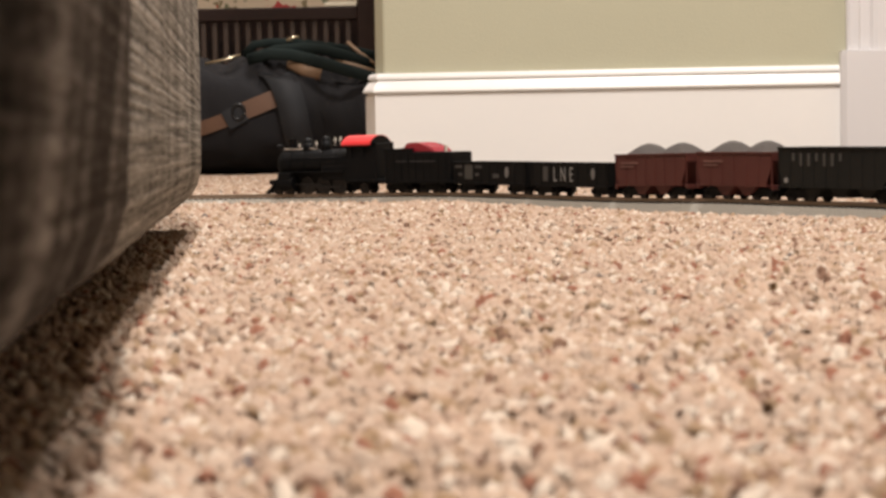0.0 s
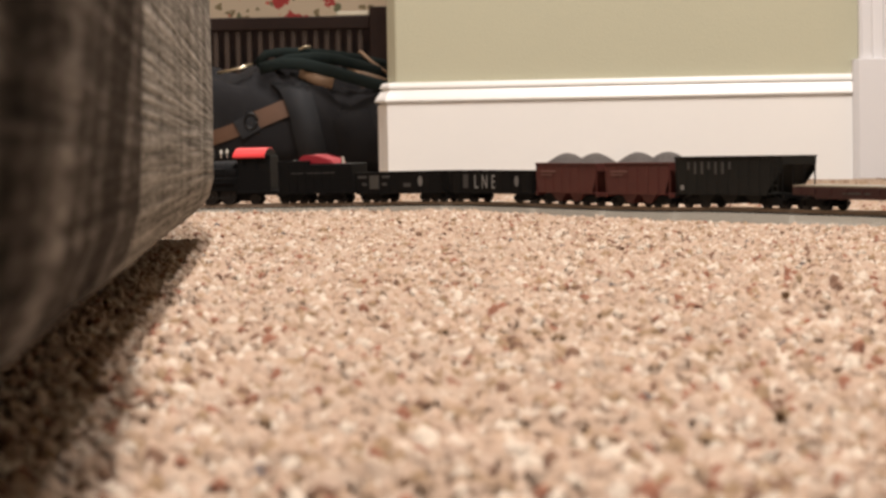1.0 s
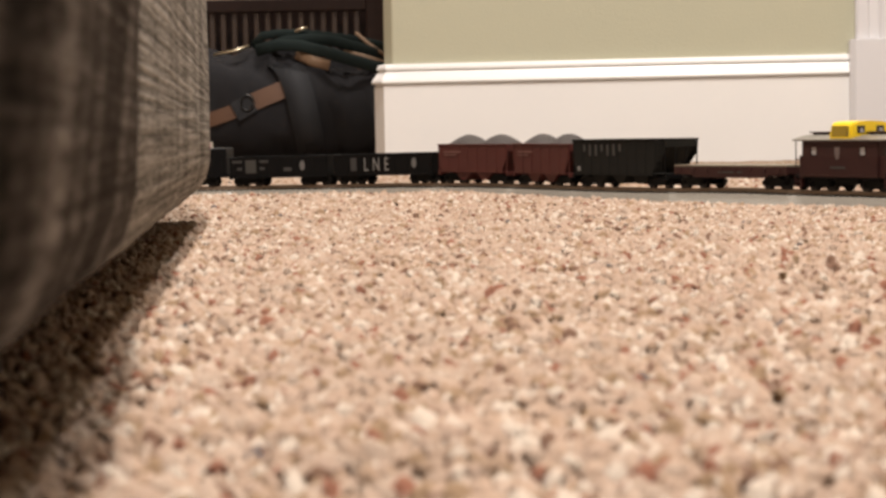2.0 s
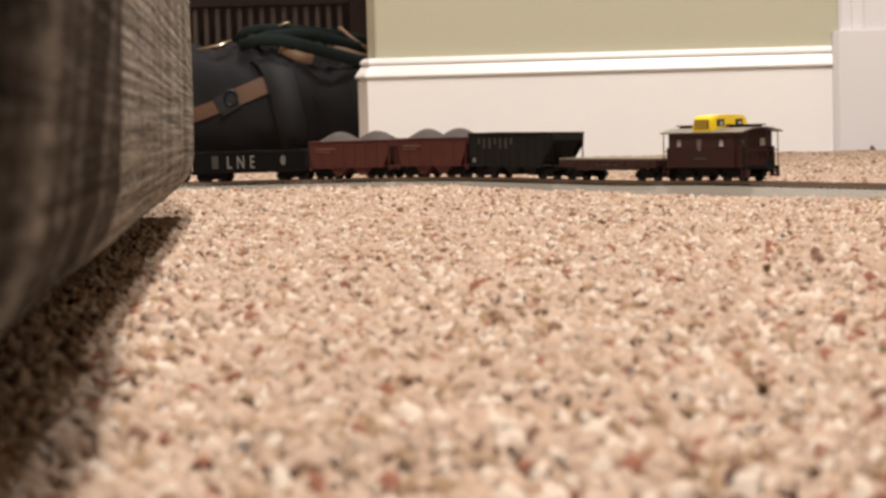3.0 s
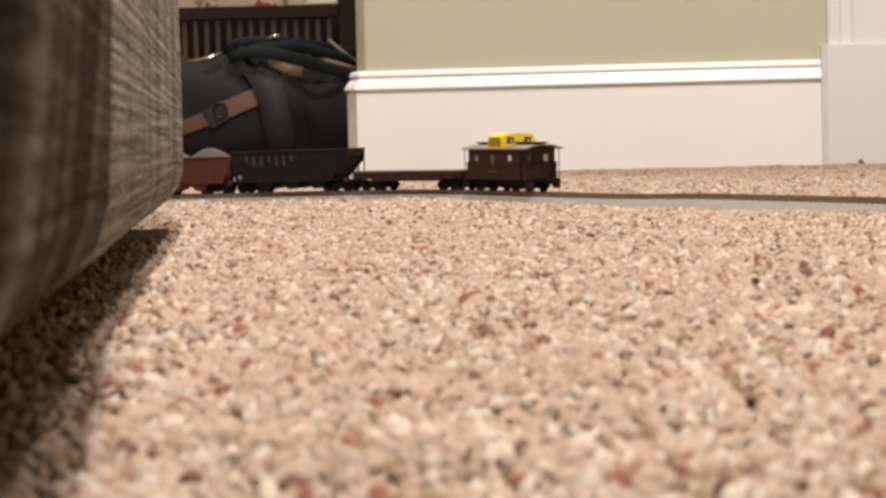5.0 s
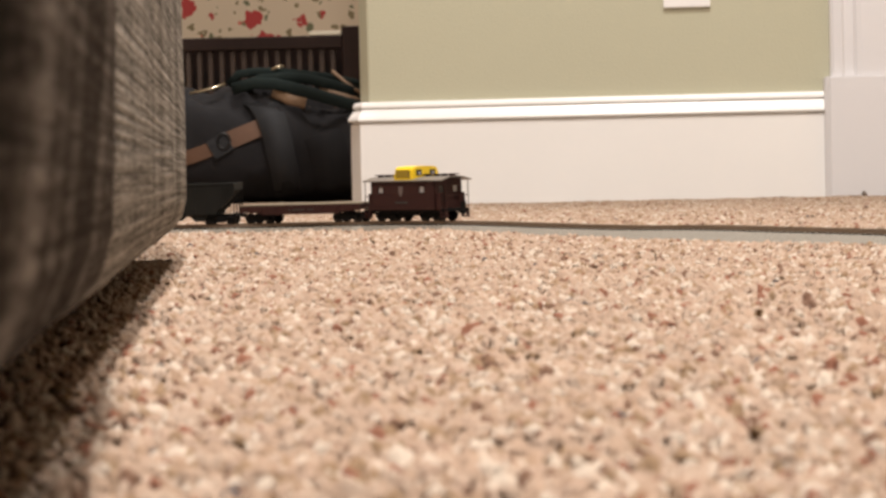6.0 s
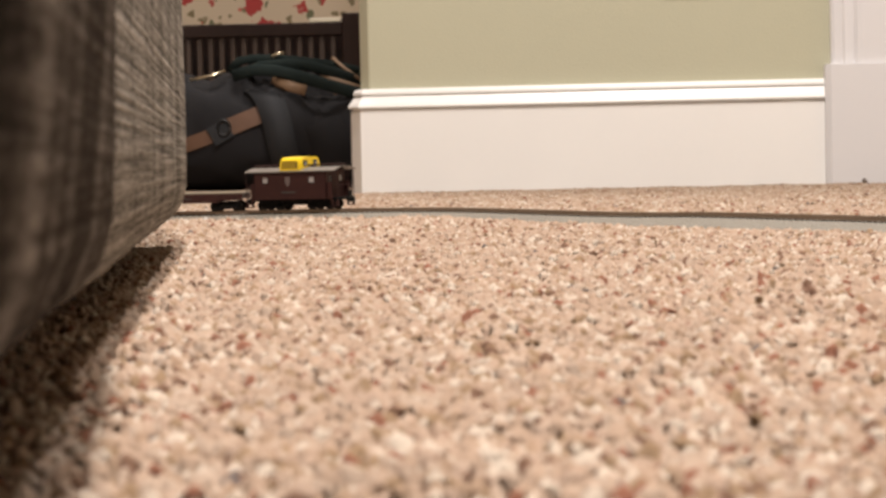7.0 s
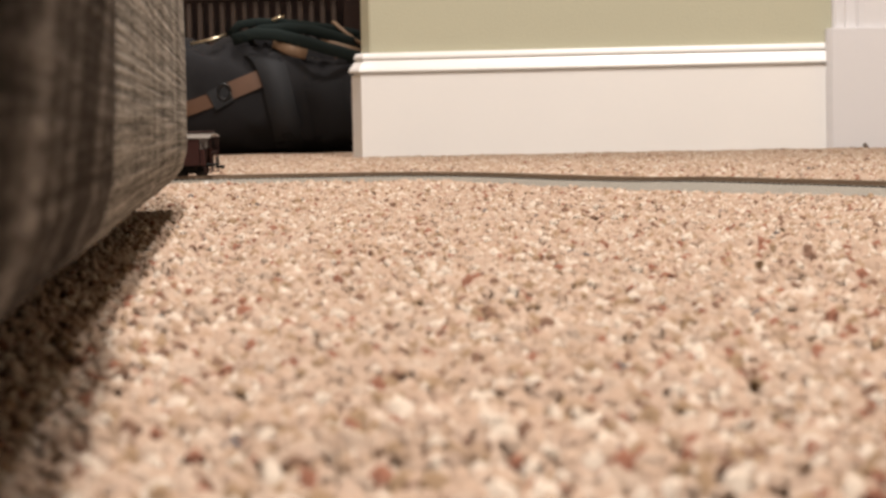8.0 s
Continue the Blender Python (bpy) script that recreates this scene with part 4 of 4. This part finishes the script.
def gondola(lettered, L):
    car = thing("gondola_car", "black toy gondola car with white lettering on its ribbed side" if lettered else "black toy gondola car with small worn white markings", "model train", "train")
    W = 0.0150
    bm = B()
    box(bm, -L, L, -W, W, 0.0090, 0.0118, 0.0004)
    for y0, y1 in ((-W, -W + 0.0010), (W - 0.0010, W)):
        box(bm, -L, L, y0, y1, 0.0110, 0.0265)
    for x0, x1 in ((-L, -L + 0.0010), (L - 0.0010, L)):
        box(bm, x0, x1, -W, W, 0.0110, 0.0265)
    part("body", bm, CARBLACK, car)
    bm = B()
    for y in (-W - 0.0006, W - 0.0006):
        box(bm, -L - 0.0004, L + 0.0004, y, y + 0.0012, 0.0262, 0.0277, 0.0003)
        box(bm, -L, L, y, y + 0.0012, 0.0080, 0.0098, 0.0003)
    for x in (-L - 0.0004, L - 0.0008):
        box(bm, x, x + 0.0012, -W, W, 0.0262, 0.0277, 0.0003)
    part("top_rim", bm, CARBLACK, car)
    for i in range(9):
        bm = B()
        x = (-1 + 0.25 * i) * (L - 0.0035)
        box(bm, x - 0.0007, x + 0.0007, -W - 0.0005, -W, 0.0095, 0.0265)
        part("side_rib", bm, CARBLACK, car)
    if lettered:
        for i, c in enumerate("LNE"):
            letters(car, c, 0.0170, -0.0188 + 0.0119 * i, -W - 0.0007, 0.0125, LETTER, narrow=0.66)
        bars(car, [(-0.0368, -0.0302, 0.0125, 0.0245)], -W - 0.0006, DIMLETTER)
        oval_mark(car, 0.0365, -W)
    else:
        bars(car, [(-0.048, -0.038, 0.0222, 0.0245), (-0.019, -0.010, 0.0222, 0.0245), (-0.043, -0.038, 0.0155, 0.0180), (-0.019, -0.014, 0.0155, 0.0180), (0.006, 0.014, 0.0140, 0.0175)], -W - 0.0006, DIMLETTER)
        bars(car, [(-0.034, -0.023, 0.0125, 0.0248)], -W - 0.0006, FAINT, "square_mark")
        oval_mark(car, 0.0255, -W)
    truck(car, -L + 0.016)
    truck(car, L - 0.016)
    ends(car, L)
    return car


def hopper(L, top, mat, label, loaded, bays, sf, sr):
    """An open hopper car: ribbed side sheets cut to the slope sheets, end posts, hopper bays and ladder."""
    car = thing("hopper_car", label, "model train", "train")
    W = 0.0158
    bm = B()
    side = [(-L, top), (L, top), (L, top - 0.010), (L - sr, 0.0125), (L - sr, 0.0100), (-L + sf, 0.0100), (-L + sf, 0.0125), (-L, top - 0.010)]
    for y0, y1 in ((-W, -W + 0.0009), (W - 0.0009, W)):
        prism(bm, side, y0, y1)
    part("side_sheet", bm, mat, car)
    bm = B()
    for w, s in ((-1, sf), (1, sr)):
        a = [(w * L, top - 0.006), (w * (L - s - 0.004), 0.0115), (w * (L - s - 0.005), 0.0125), (w * (L - 0.0012), top - 0.0045)]
        prism(bm, a if w > 0 else a[::-1], -W + 0.0009, W - 0.0009)
        box(bm, w * L - 0.0005, w * L + 0.0005, -W, W, top - 0.0062, top)
    box(bm, -L + sf, L - sr, -W + 0.0009, W - 0.0009, 0.0100, 0.0112)
    part("slope_sheet", bm, mat, car)
    n = max(6, int(L * 2 / 0.0125))
    for i in range(n + 1):
        x = -L + 0.0010 + (2 * L - 0.0020) * i / n
        s = sf if x < 0 else sr
        low = 0.0100 if abs(x) < L - s else max(0.0125, (top - 0.010) - (abs(x) < L) * (L - abs(x)) / s * (top - 0.0225))
        for y in (-W - 0.0004, W):
            bm = B()
            box(bm, x - 0.0006, x + 0.0006, y, y + 0.0004, low, top - 0.0005)
            part("side_rib", bm, mat, car)
    bm = B()
    for y in (-W - 0.0009, W - 0.0007):
        box(bm, -L - 0.0006, L + 0.0006, y, y + 0.0016, top - 0.0012, top + 0.0003, 0.0003)
    for x in (-L - 0.0006, L - 0.0008):
        box(bm, x, x + 0.0014, -W, W, top - 0.0012, top + 0.0003, 0.0003)
    part("top_rim", bm, mat, car)
    bm = B()
    box(bm, -L, L, -0.0042, 0.0042, 0.0078, 0.0100, 0.0004)
    for w in (-1, 1):
        box(bm, w * L - 0.0012, w * L + 0.0012, -W, W, 0.0078, 0.0112, 0.0004)
        for y in (-W + 0.0006, -0.005, 0.005, W - 0.0006):
            rod(bm, (w * (L - 0.0004), y, 0.0105), (w * (L - 0.0004), y, top - 0.006), 0.0006, sides=6)
    part("underframe", bm, mat if mat is OXIDE else CARBLACK, car)
    for i in range(bays):
        x = (i - (bays - 1) / 2) * (2 * (L - 0.012) / bays) * 0.82
        bm = B()
        prism(bm, [(x - 0.0110, 0.0105), (x + 0.0110, 0.0105), (x + 0.0035, 0.0035), (x - 0.0035, 0.0035)], -W + 0.002, W - 0.002)
        part("hopper_bay", bm, mat, car)
    if not loaded:
        bm = B()
        x = L - 0.006
        for q in (x - 0.0032, x + 0.0032):
            rod(bm, (q, -W - 0.0016, 0.0115), (q, -W - 0.0016, top - 0.001), 0.0004, sides=5)
        for i in range(6):
            z = 0.0125 + i * (top - 0.0155) / 5
            rod(bm, (x - 0.0032, -W - 0.0016, z), (x + 0.0032, -W - 0.0016, z), 0.00035, sides=5)
        part("ladder", bm, mat, car)
    if loaded:
        bm = B()
        n, m = 40, 12
        g = []
        for i in range(n + 1):
            u = -1 + 2 * i / n
            row = []
            for j in range(m + 1):
                w = -1 + 2 * j / m
                z = top - 0.003 + 0.0112 * (1 - abs((abs(u) - 0.48) / 0.52) ** 1.8) * (1 - 0.75 * w * w) + 0.0005 * noise.noise(Vector((u * 20, w * 8, L * 50)))
                row.append(bm.verts.new((u * (L - 0.0015), w * (W - 0.0012), z)))
            g.append(row)
        for i in range(n):
            for j in range(m):
                bm.faces.new((g[i][j], g[i + 1][j], g[i + 1][j + 1], g[i][j + 1]))
        part("coal_load", bm, COAL, car, "two heaps of grey moulded coal", smooth=True)
        bars(car, [(-L + 0.008, -L + 0.030, top - 0.0075, top - 0.0060), (-L + 0.008, -L + 0.024, top - 0.0100, top - 0.0090)], -W - 0.0006, RUSTLETTER)
    else:
        bars(car, [(-0.0470 + 0.0082 * i, -0.0446 + 0.0082 * i, top - (0.0130 if i % 3 else 0.0095), top - 0.0040) for i in range(7)], -W - 0.0006, FAINT)
        bars(car, [(-L + 0.007, -L + 0.0105, 0.0135, 0.0170)], -W - 0.0006, LETTER)
    truck(car, -L + 0.016)
    truck(car, L - 0.016)
    ends(car, L)
    return car


def flatcar():
    car = thing("flat_car", "maroon toy flat car with a pale deck of narrow boards", "model train", "train")
    L, W = 0.0655, 0.0152
    bm = B()
    prism(bm, [(-L, 0.0170), (-L, 0.0110), (-L + 0.020, 0.0105), (-L + 0.026, 0.0085), (L - 0.026, 0.0085), (L - 0.020, 0.0105), (L, 0.0110), (L, 0.0170)], -W, -W + 0.0016)
    prism(bm, [(-L, 0.0170), (-L, 0.0110), (-L + 0.020, 0.0105), (-L + 0.026, 0.0085), (L - 0.026, 0.0085), (L - 0.020, 0.0105), (L, 0.0110), (L, 0.0170)], W - 0.0016, W)
    box(bm, -L, L, -W + 0.0016, W - 0.0016, 0.0120, 0.0165)
    part("side_sill", bm, MAROON, car)
    n = 33
    bm = B()
    box(bm, -0.00185, 0.00185, -W, W, 0.0166, 0.0180, 0.0002)
    board = mesh_of("deck_board", bm, FLATDECK)
    for i in range(n):
        ob = new("deck_board", board)
        ob.parent = car
        ob.location = (-L + 2 * L * (i + 0.5) / n, 0, 0)
    for i in range(8):
        bm = B()
        x = -0.058 + 0.0166 * i
        box(bm, x - 0.0010, x + 0.0010, -W - 0.0010, -W, 0.0125, 0.0155, 0.0002)
        part("stake_pocket", bm, MAROON, car)
    bars(car, [(-0.012, 0.006, 0.0120, 0.0132), (0.010, 0.016, 0.0120, 0.0132)], -W - 0.0002, DIMLETTER)
    truck(car, -0.048)
    truck(car, 0.048)
    ends(car, L)
    return car


def caboose():
    car = thing("caboose", "maroon toy caboose with a bright yellow cupola", "model train", "train")
    L, W = 0.039, 0.0176
    EAVE = 0.0366
    # side walls with the window openings left between their strips
    for y0, y1 in ((-W, -W + 0.0010), (W - 0.0010, W)):
        bm = B()
        cuts = (-0.0295, -0.0235, 0.0205, 0.0265)
        for a, b in ((-L, cuts[0]), (cuts[1], cuts[2]), (cuts[3], L)):
            box(bm, a, b, y0, y1, 0.0110, EAVE)
        for a, b in ((cuts[0], cuts[1]), (cuts[2], cuts[3])):
            box(bm, a, b, y0, y1, 0.0110, 0.0255)
            box(bm, a, b, y0, y1, 0.0312, EAVE)
        part("side_wall", bm, MAROON, car)
    for w in (-1, 1):
        bm = B()
        x0, x1 = sorted((w * L, w * (L - 0.001)))
        for a, b, c, d in ((-W, -0.0115, 0.0110, 0.0385), (-0.0065, 0.0065, 0.0110, 0.0385), (0.0115, W, 0.0110, 0.0385), (-0.0115, -0.0065, 0.0110, 0.0255), (0.0065, 0.0115, 0.0110, 0.0255), (-0.0115, -0.0065, 0.0312, 0.0385), (0.0065, 0.0115, 0.0312, 0.0385)):
            t = d if abs(a + b) < 0.026 else 0.0360
            box(bm, x0, x1, a, b, c, min(d, 0.0390 if t > 0.037 else 0.0368))
        part("end_wall", bm, MAROON, car)
        bm = B()
        xd = w * (L + 0.0003)
        box(bm, min(xd, xd - w * 0.0006), max(xd, xd - w * 0.0006), -0.0052, 0.0052, 0.0115, 0.0322, 0.0002)
        part("end_door", bm, MAROON, car)
    for x in (-0.0265, 0.0235):
        bm = B()
        for a, b, c, d in ((x - 0.0034, x + 0.0034, 0.0252, 0.0258), (x - 0.0034, x + 0.0034, 0.0309, 0.0315), (x - 0.0034, x - 0.0028, 0.0252, 0.0315), (x + 0.0028, x + 0.0034, 0.0252, 0.0315)):
            box(bm, a, b, -W - 0.0005, -W + 0.0002, c, d)
        f = part("window_frame", bm, MAROON, car)
        bm = B()
        box(bm, x - 0.003, x + 0.003, -W + 0.0004, -W + 0.0007, 0.0255, 0.0312)
        part("pane", bm, PALEGLASS, f, "clear window pane")
    for w in (-1, 1):
        for y in (-0.009, 0.009):
            bm = B()
            x = w * (L - 0.0005)
            box(bm, x - 0.0002, x + 0.0002, y - 0.0025, y + 0.0025, 0.0255, 0.0312)
            part("end_pane", bm, DARKGLASS if y < 0 else PALEGLASS, car, "window pane")
    bm = B()
    for i in range(22):
        x = -L + 0.0016 + (2 * L - 0.003) * i / 21
        box(bm, x - 0.00022, x + 0.00022, -W - 0.00025, -W, 0.0115, 0.0250)
    box(bm, -L, L, -W - 0.0005, -W, 0.0105, 0.0120)
    box(bm, -L, L, -W - 0.0004, -W, 0.0351, 0.0366)
    part("siding", bm, MAROON, car)
    bm = B()
    arc = [(-0.0196, EAVE - 0.0002), (-0.0165, EAVE + 0.0008), (-0.009, EAVE + 0.0026), (0, EAVE + 0.0033), (0.009, EAVE + 0.0026), (0.0165, EAVE + 0.0008), (0.0196, EAVE - 0.0002)]
    prism_x(bm, arc + [(y * 0.99, z - 0.0009) for y, z in arc[::-1]], -L - 0.0085, L + 0.0105)
    part("roof", bm, ROOFGLOSS, car, "worn grey-brown curved roof")
    for a, b in ((-L - 0.0080, -0.0118), (0.0118, L + 0.0100)):
        bm = B()
        box(bm, a, b, -0.0040, 0.0040, EAVE + 0.0042, EAVE + 0.0052, 0.0002)
        for k in range(4):
            x = a + (b - a) * (k + 0.5) / 4
            box(bm, x - 0.0006, x + 0.0006, -0.0035, 0.0035, EAVE + 0.0026, EAVE + 0.0043)
        part("roofwalk", bm, MAROON, car, "narrow roof walkway")
    # the cupola: a smooth yellow moulding with a wide darker sheet of painted shade on each side and two small windows
    # in each end
    z0, z1 = EAVE - 0.0005, 0.0489
    cup = B()
    hull = [(-0.0176, z0), (-0.0174, EAVE + 0.0060), (-0.0164, z1 - 0.0028), (-0.0146, z1 - 0.0009), (-0.0110, z1 - 0.0002), (0, z1 + 0.0003), (0.0110, z1 - 0.0002), (0.0146, z1 - 0.0009), (0.0164, z1 - 0.0028), (0.0174, EAVE + 0.0060), (0.0176, z0)]
    prism_x(cup, hull, -0.0112, 0.0112)
    bmesh.ops.bevel(cup, geom=[e for e in cup.edges if abs(e.verts[0].co.x - e.verts[1].co.x) < 1e-6 and e.verts[0].co.z > z0 + 0.001 and e.verts[1].co.z > z0 + 0.001], offset=0.0009, segments=2, affect="EDGES")
    cupola = part("cupola", cup, YELLOW, car, "bright yellow cupola")
    cupola.location = (0.0012, 0, 0)
    for side in (-1, 1):
        bm = B()
        y = side * 0.0174
        prism_x(bm, [(y - side * 0.0006, EAVE + 0.0020), (y + side * 0.0003, EAVE + 0.0020), (y - side * 0.0001, z1 - 0.0030), (y - side * 0.0012, z1 - 0.0030)], -0.0092, 0.0066)
        part("shaded_side", bm, SIDESHADE, cupola, "dark yellow sheet painting the shaded cupola side")
        bm = B()
        prism_x(bm, [(y - side * 0.0006, EAVE + 0.0020), (y + side * 0.0004, EAVE + 0.0020), (y - side * 0.0001, z1 - 0.0040), (y - side * 0.0012, z1 - 0.0040)], 0.0066, 0.0078)
        part("window_post", bm, DARKGLASS, cupola, "dark window post")
    for w in (-1, 1):
        x = w * 0.0112
        for y in (-0.0088, 0.0088):
            bm = B()
            box(bm, x - 0.0003, x + 0.0003, y - 0.0036, y + 0.0036, EAVE + 0.0040, z1 - 0.0030, 0.0002)
            pane = part("cupola_window", bm, DARKGLASS, cupola, "small dark window")
            # pale patch on the dark window for the brightness that shows through
            bm = B()
            box(bm, x - 0.0004, x + 0.0004, y - 0.0008, y + 0.0020, EAVE + 0.0046, z1 - 0.0048)
            part("see_through_patch", bm, PALEGLASS, pane, "pale patch for light through the window")
    bm = B()
    box(bm, -L - 0.0110, L + 0.0110, -0.0150, 0.0150, 0.0088, 0.0112, 0.0005)
    box(bm, -0.012, 0.012, -0.0110, 0.0110, 0.0050, 0.0090, 0.0006)
    part("underframe", bm, CARBLACK, car)
    for w in (-1, 1):
        x = w * (L + 0.0103)
        bm = B()
        for y in (-0.0145, 0.0145):
            rod(bm, (x, y, 0.0110), (x, y, EAVE), 0.00042, sides=6)
        rod(bm, (x, -0.0145, 0.0225), (x, 0.0145, 0.0225), 0.00036, sides=6)
        for y in (-0.0100, -0.0055, 0.0055, 0.0100):
            rod(bm, (x, y, 0.0110), (x, y, 0.0225), 0.0003, sides=6)
        rod(bm, (x, 0.004, 0.0110), (x, 0.004, EAVE + 0.003), 0.00036, sides=6)
        part("platform_railing", bm, MAROON, car, "thin end platform railing")
        for y in (-0.0160, 0.0152):
            bm = B()
            u0, u1 = sorted((w * L, w * (L + 0.0050)))
            box(bm, u0, u1, y, y + 0.0008, 0.0100, 0.0252, 0.0003)
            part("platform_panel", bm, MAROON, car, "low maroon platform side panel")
        bm = B()
        u0, u1 = sorted((w * (L + 0.0097), w * (L + 0.0109)))
        box(bm, u0, u1, 0.0040, 0.0110, 0.0112, 0.0170, 0.0002)
        part("tool_box", bm, CARBLACK, car, "small dark box on the platform")
        for y in (-0.0140, 0.0140):
            bm = B()
            box(bm, min(x, x - w * 0.006), max(x, x - w * 0.006), y - 0.0018, y + 0.0018, 0.0030, 0.0038)
            box(bm, min(x, x - w * 0.006), max(x, x - w * 0.006), y - 0.0018, y + 0.0018, 0.0062, 0.0070)
            for q in (x - w * 0.0003, x - w * 0.006):
                box(bm, q - 0.0004, q + 0.0004, y - 0.0018, y + 0.0018, 0.0030, 0.0100)
            part("platform_step", bm, MAROON, car)
    bm = B()
    prism(bm, [(-0.0045, 0.0312), (0.0005, 0.0312), (0.0005, 0.0262), (-0.0010, 0.0225), (-0.0030, 0.0225), (-0.0045, 0.0262)], -W - 0.0005, -W - 0.0002)
    part("emblem", bm, EMBLEM, car, "worn pale shield emblem")
    bars(car, [(-0.0090, 0.0060, 0.0162, 0.0177)], -W - 0.0004, DIMLETTER)
    truck(car, -0.0270, 0.019)
    truck(car, 0.0270, 0.019)
    ends(car, L + 0.0110)
    return car


# each vehicle, its middle along the track at the start, and half the spacing of its trucks
TRAIN = [(locomotive(), -0.0095, 0.026), (tender(), 0.0945, 0.022), (gondola(False, 0.0510), 0.1925, 0.035), (gondola(True, 0.0575), 0.3115, 0.041),
         (hopper(0.0450, 0.0346, OXIDE, "oxide red toy hopper car heaped with grey coal", True, 2, 0.003, 0.006), 0.4250, 0.029),
         (hopper(0.0425, 0.0350, OXIDE, "oxide red toy hopper car heaped with grey coal", True, 2, 0.003, 0.006), 0.5260, 0.0265),
         (hopper(0.0625, 0.0385, OLIVE, "charcoal toy hopper car with faint white lettering", False, 3, 0.003, 0.017), 0.6385, 0.0465),
         (flatcar(), 0.7770, 0.048), (caboose(), 0.9015, 0.027)]
SPEED = 0.1343


def motions():
    for car, middle, half in TRAIN:
        rows = []
        for i in range(33):
            t = 0.25 * i
            s = middle - SPEED * t + float(np.interp(t, (5.0, 6.5, 7.0, 7.5, 8.0), (0.0, 0.0036, 0.0028, 0.0, -0.0032)))
            (x0, y0), _ = track_point(s - half)
            (x1, y1), _ = track_point(s + half)
            z0, z1 = RAIL_TOP + track_lift(s - half), RAIL_TOP + track_lift(s + half)
            rows.append((t, pose((x0 + x1) / 2, (y0 + y1) / 2, (z0 + z1) / 2, math.degrees(math.atan(track_cant(s))), -math.degrees(math.atan2(z1 - z0, 2 * half)), math.degrees(math.atan2(y1 - y0, x1 - x0)))))
        walk(car, rows)


motions()
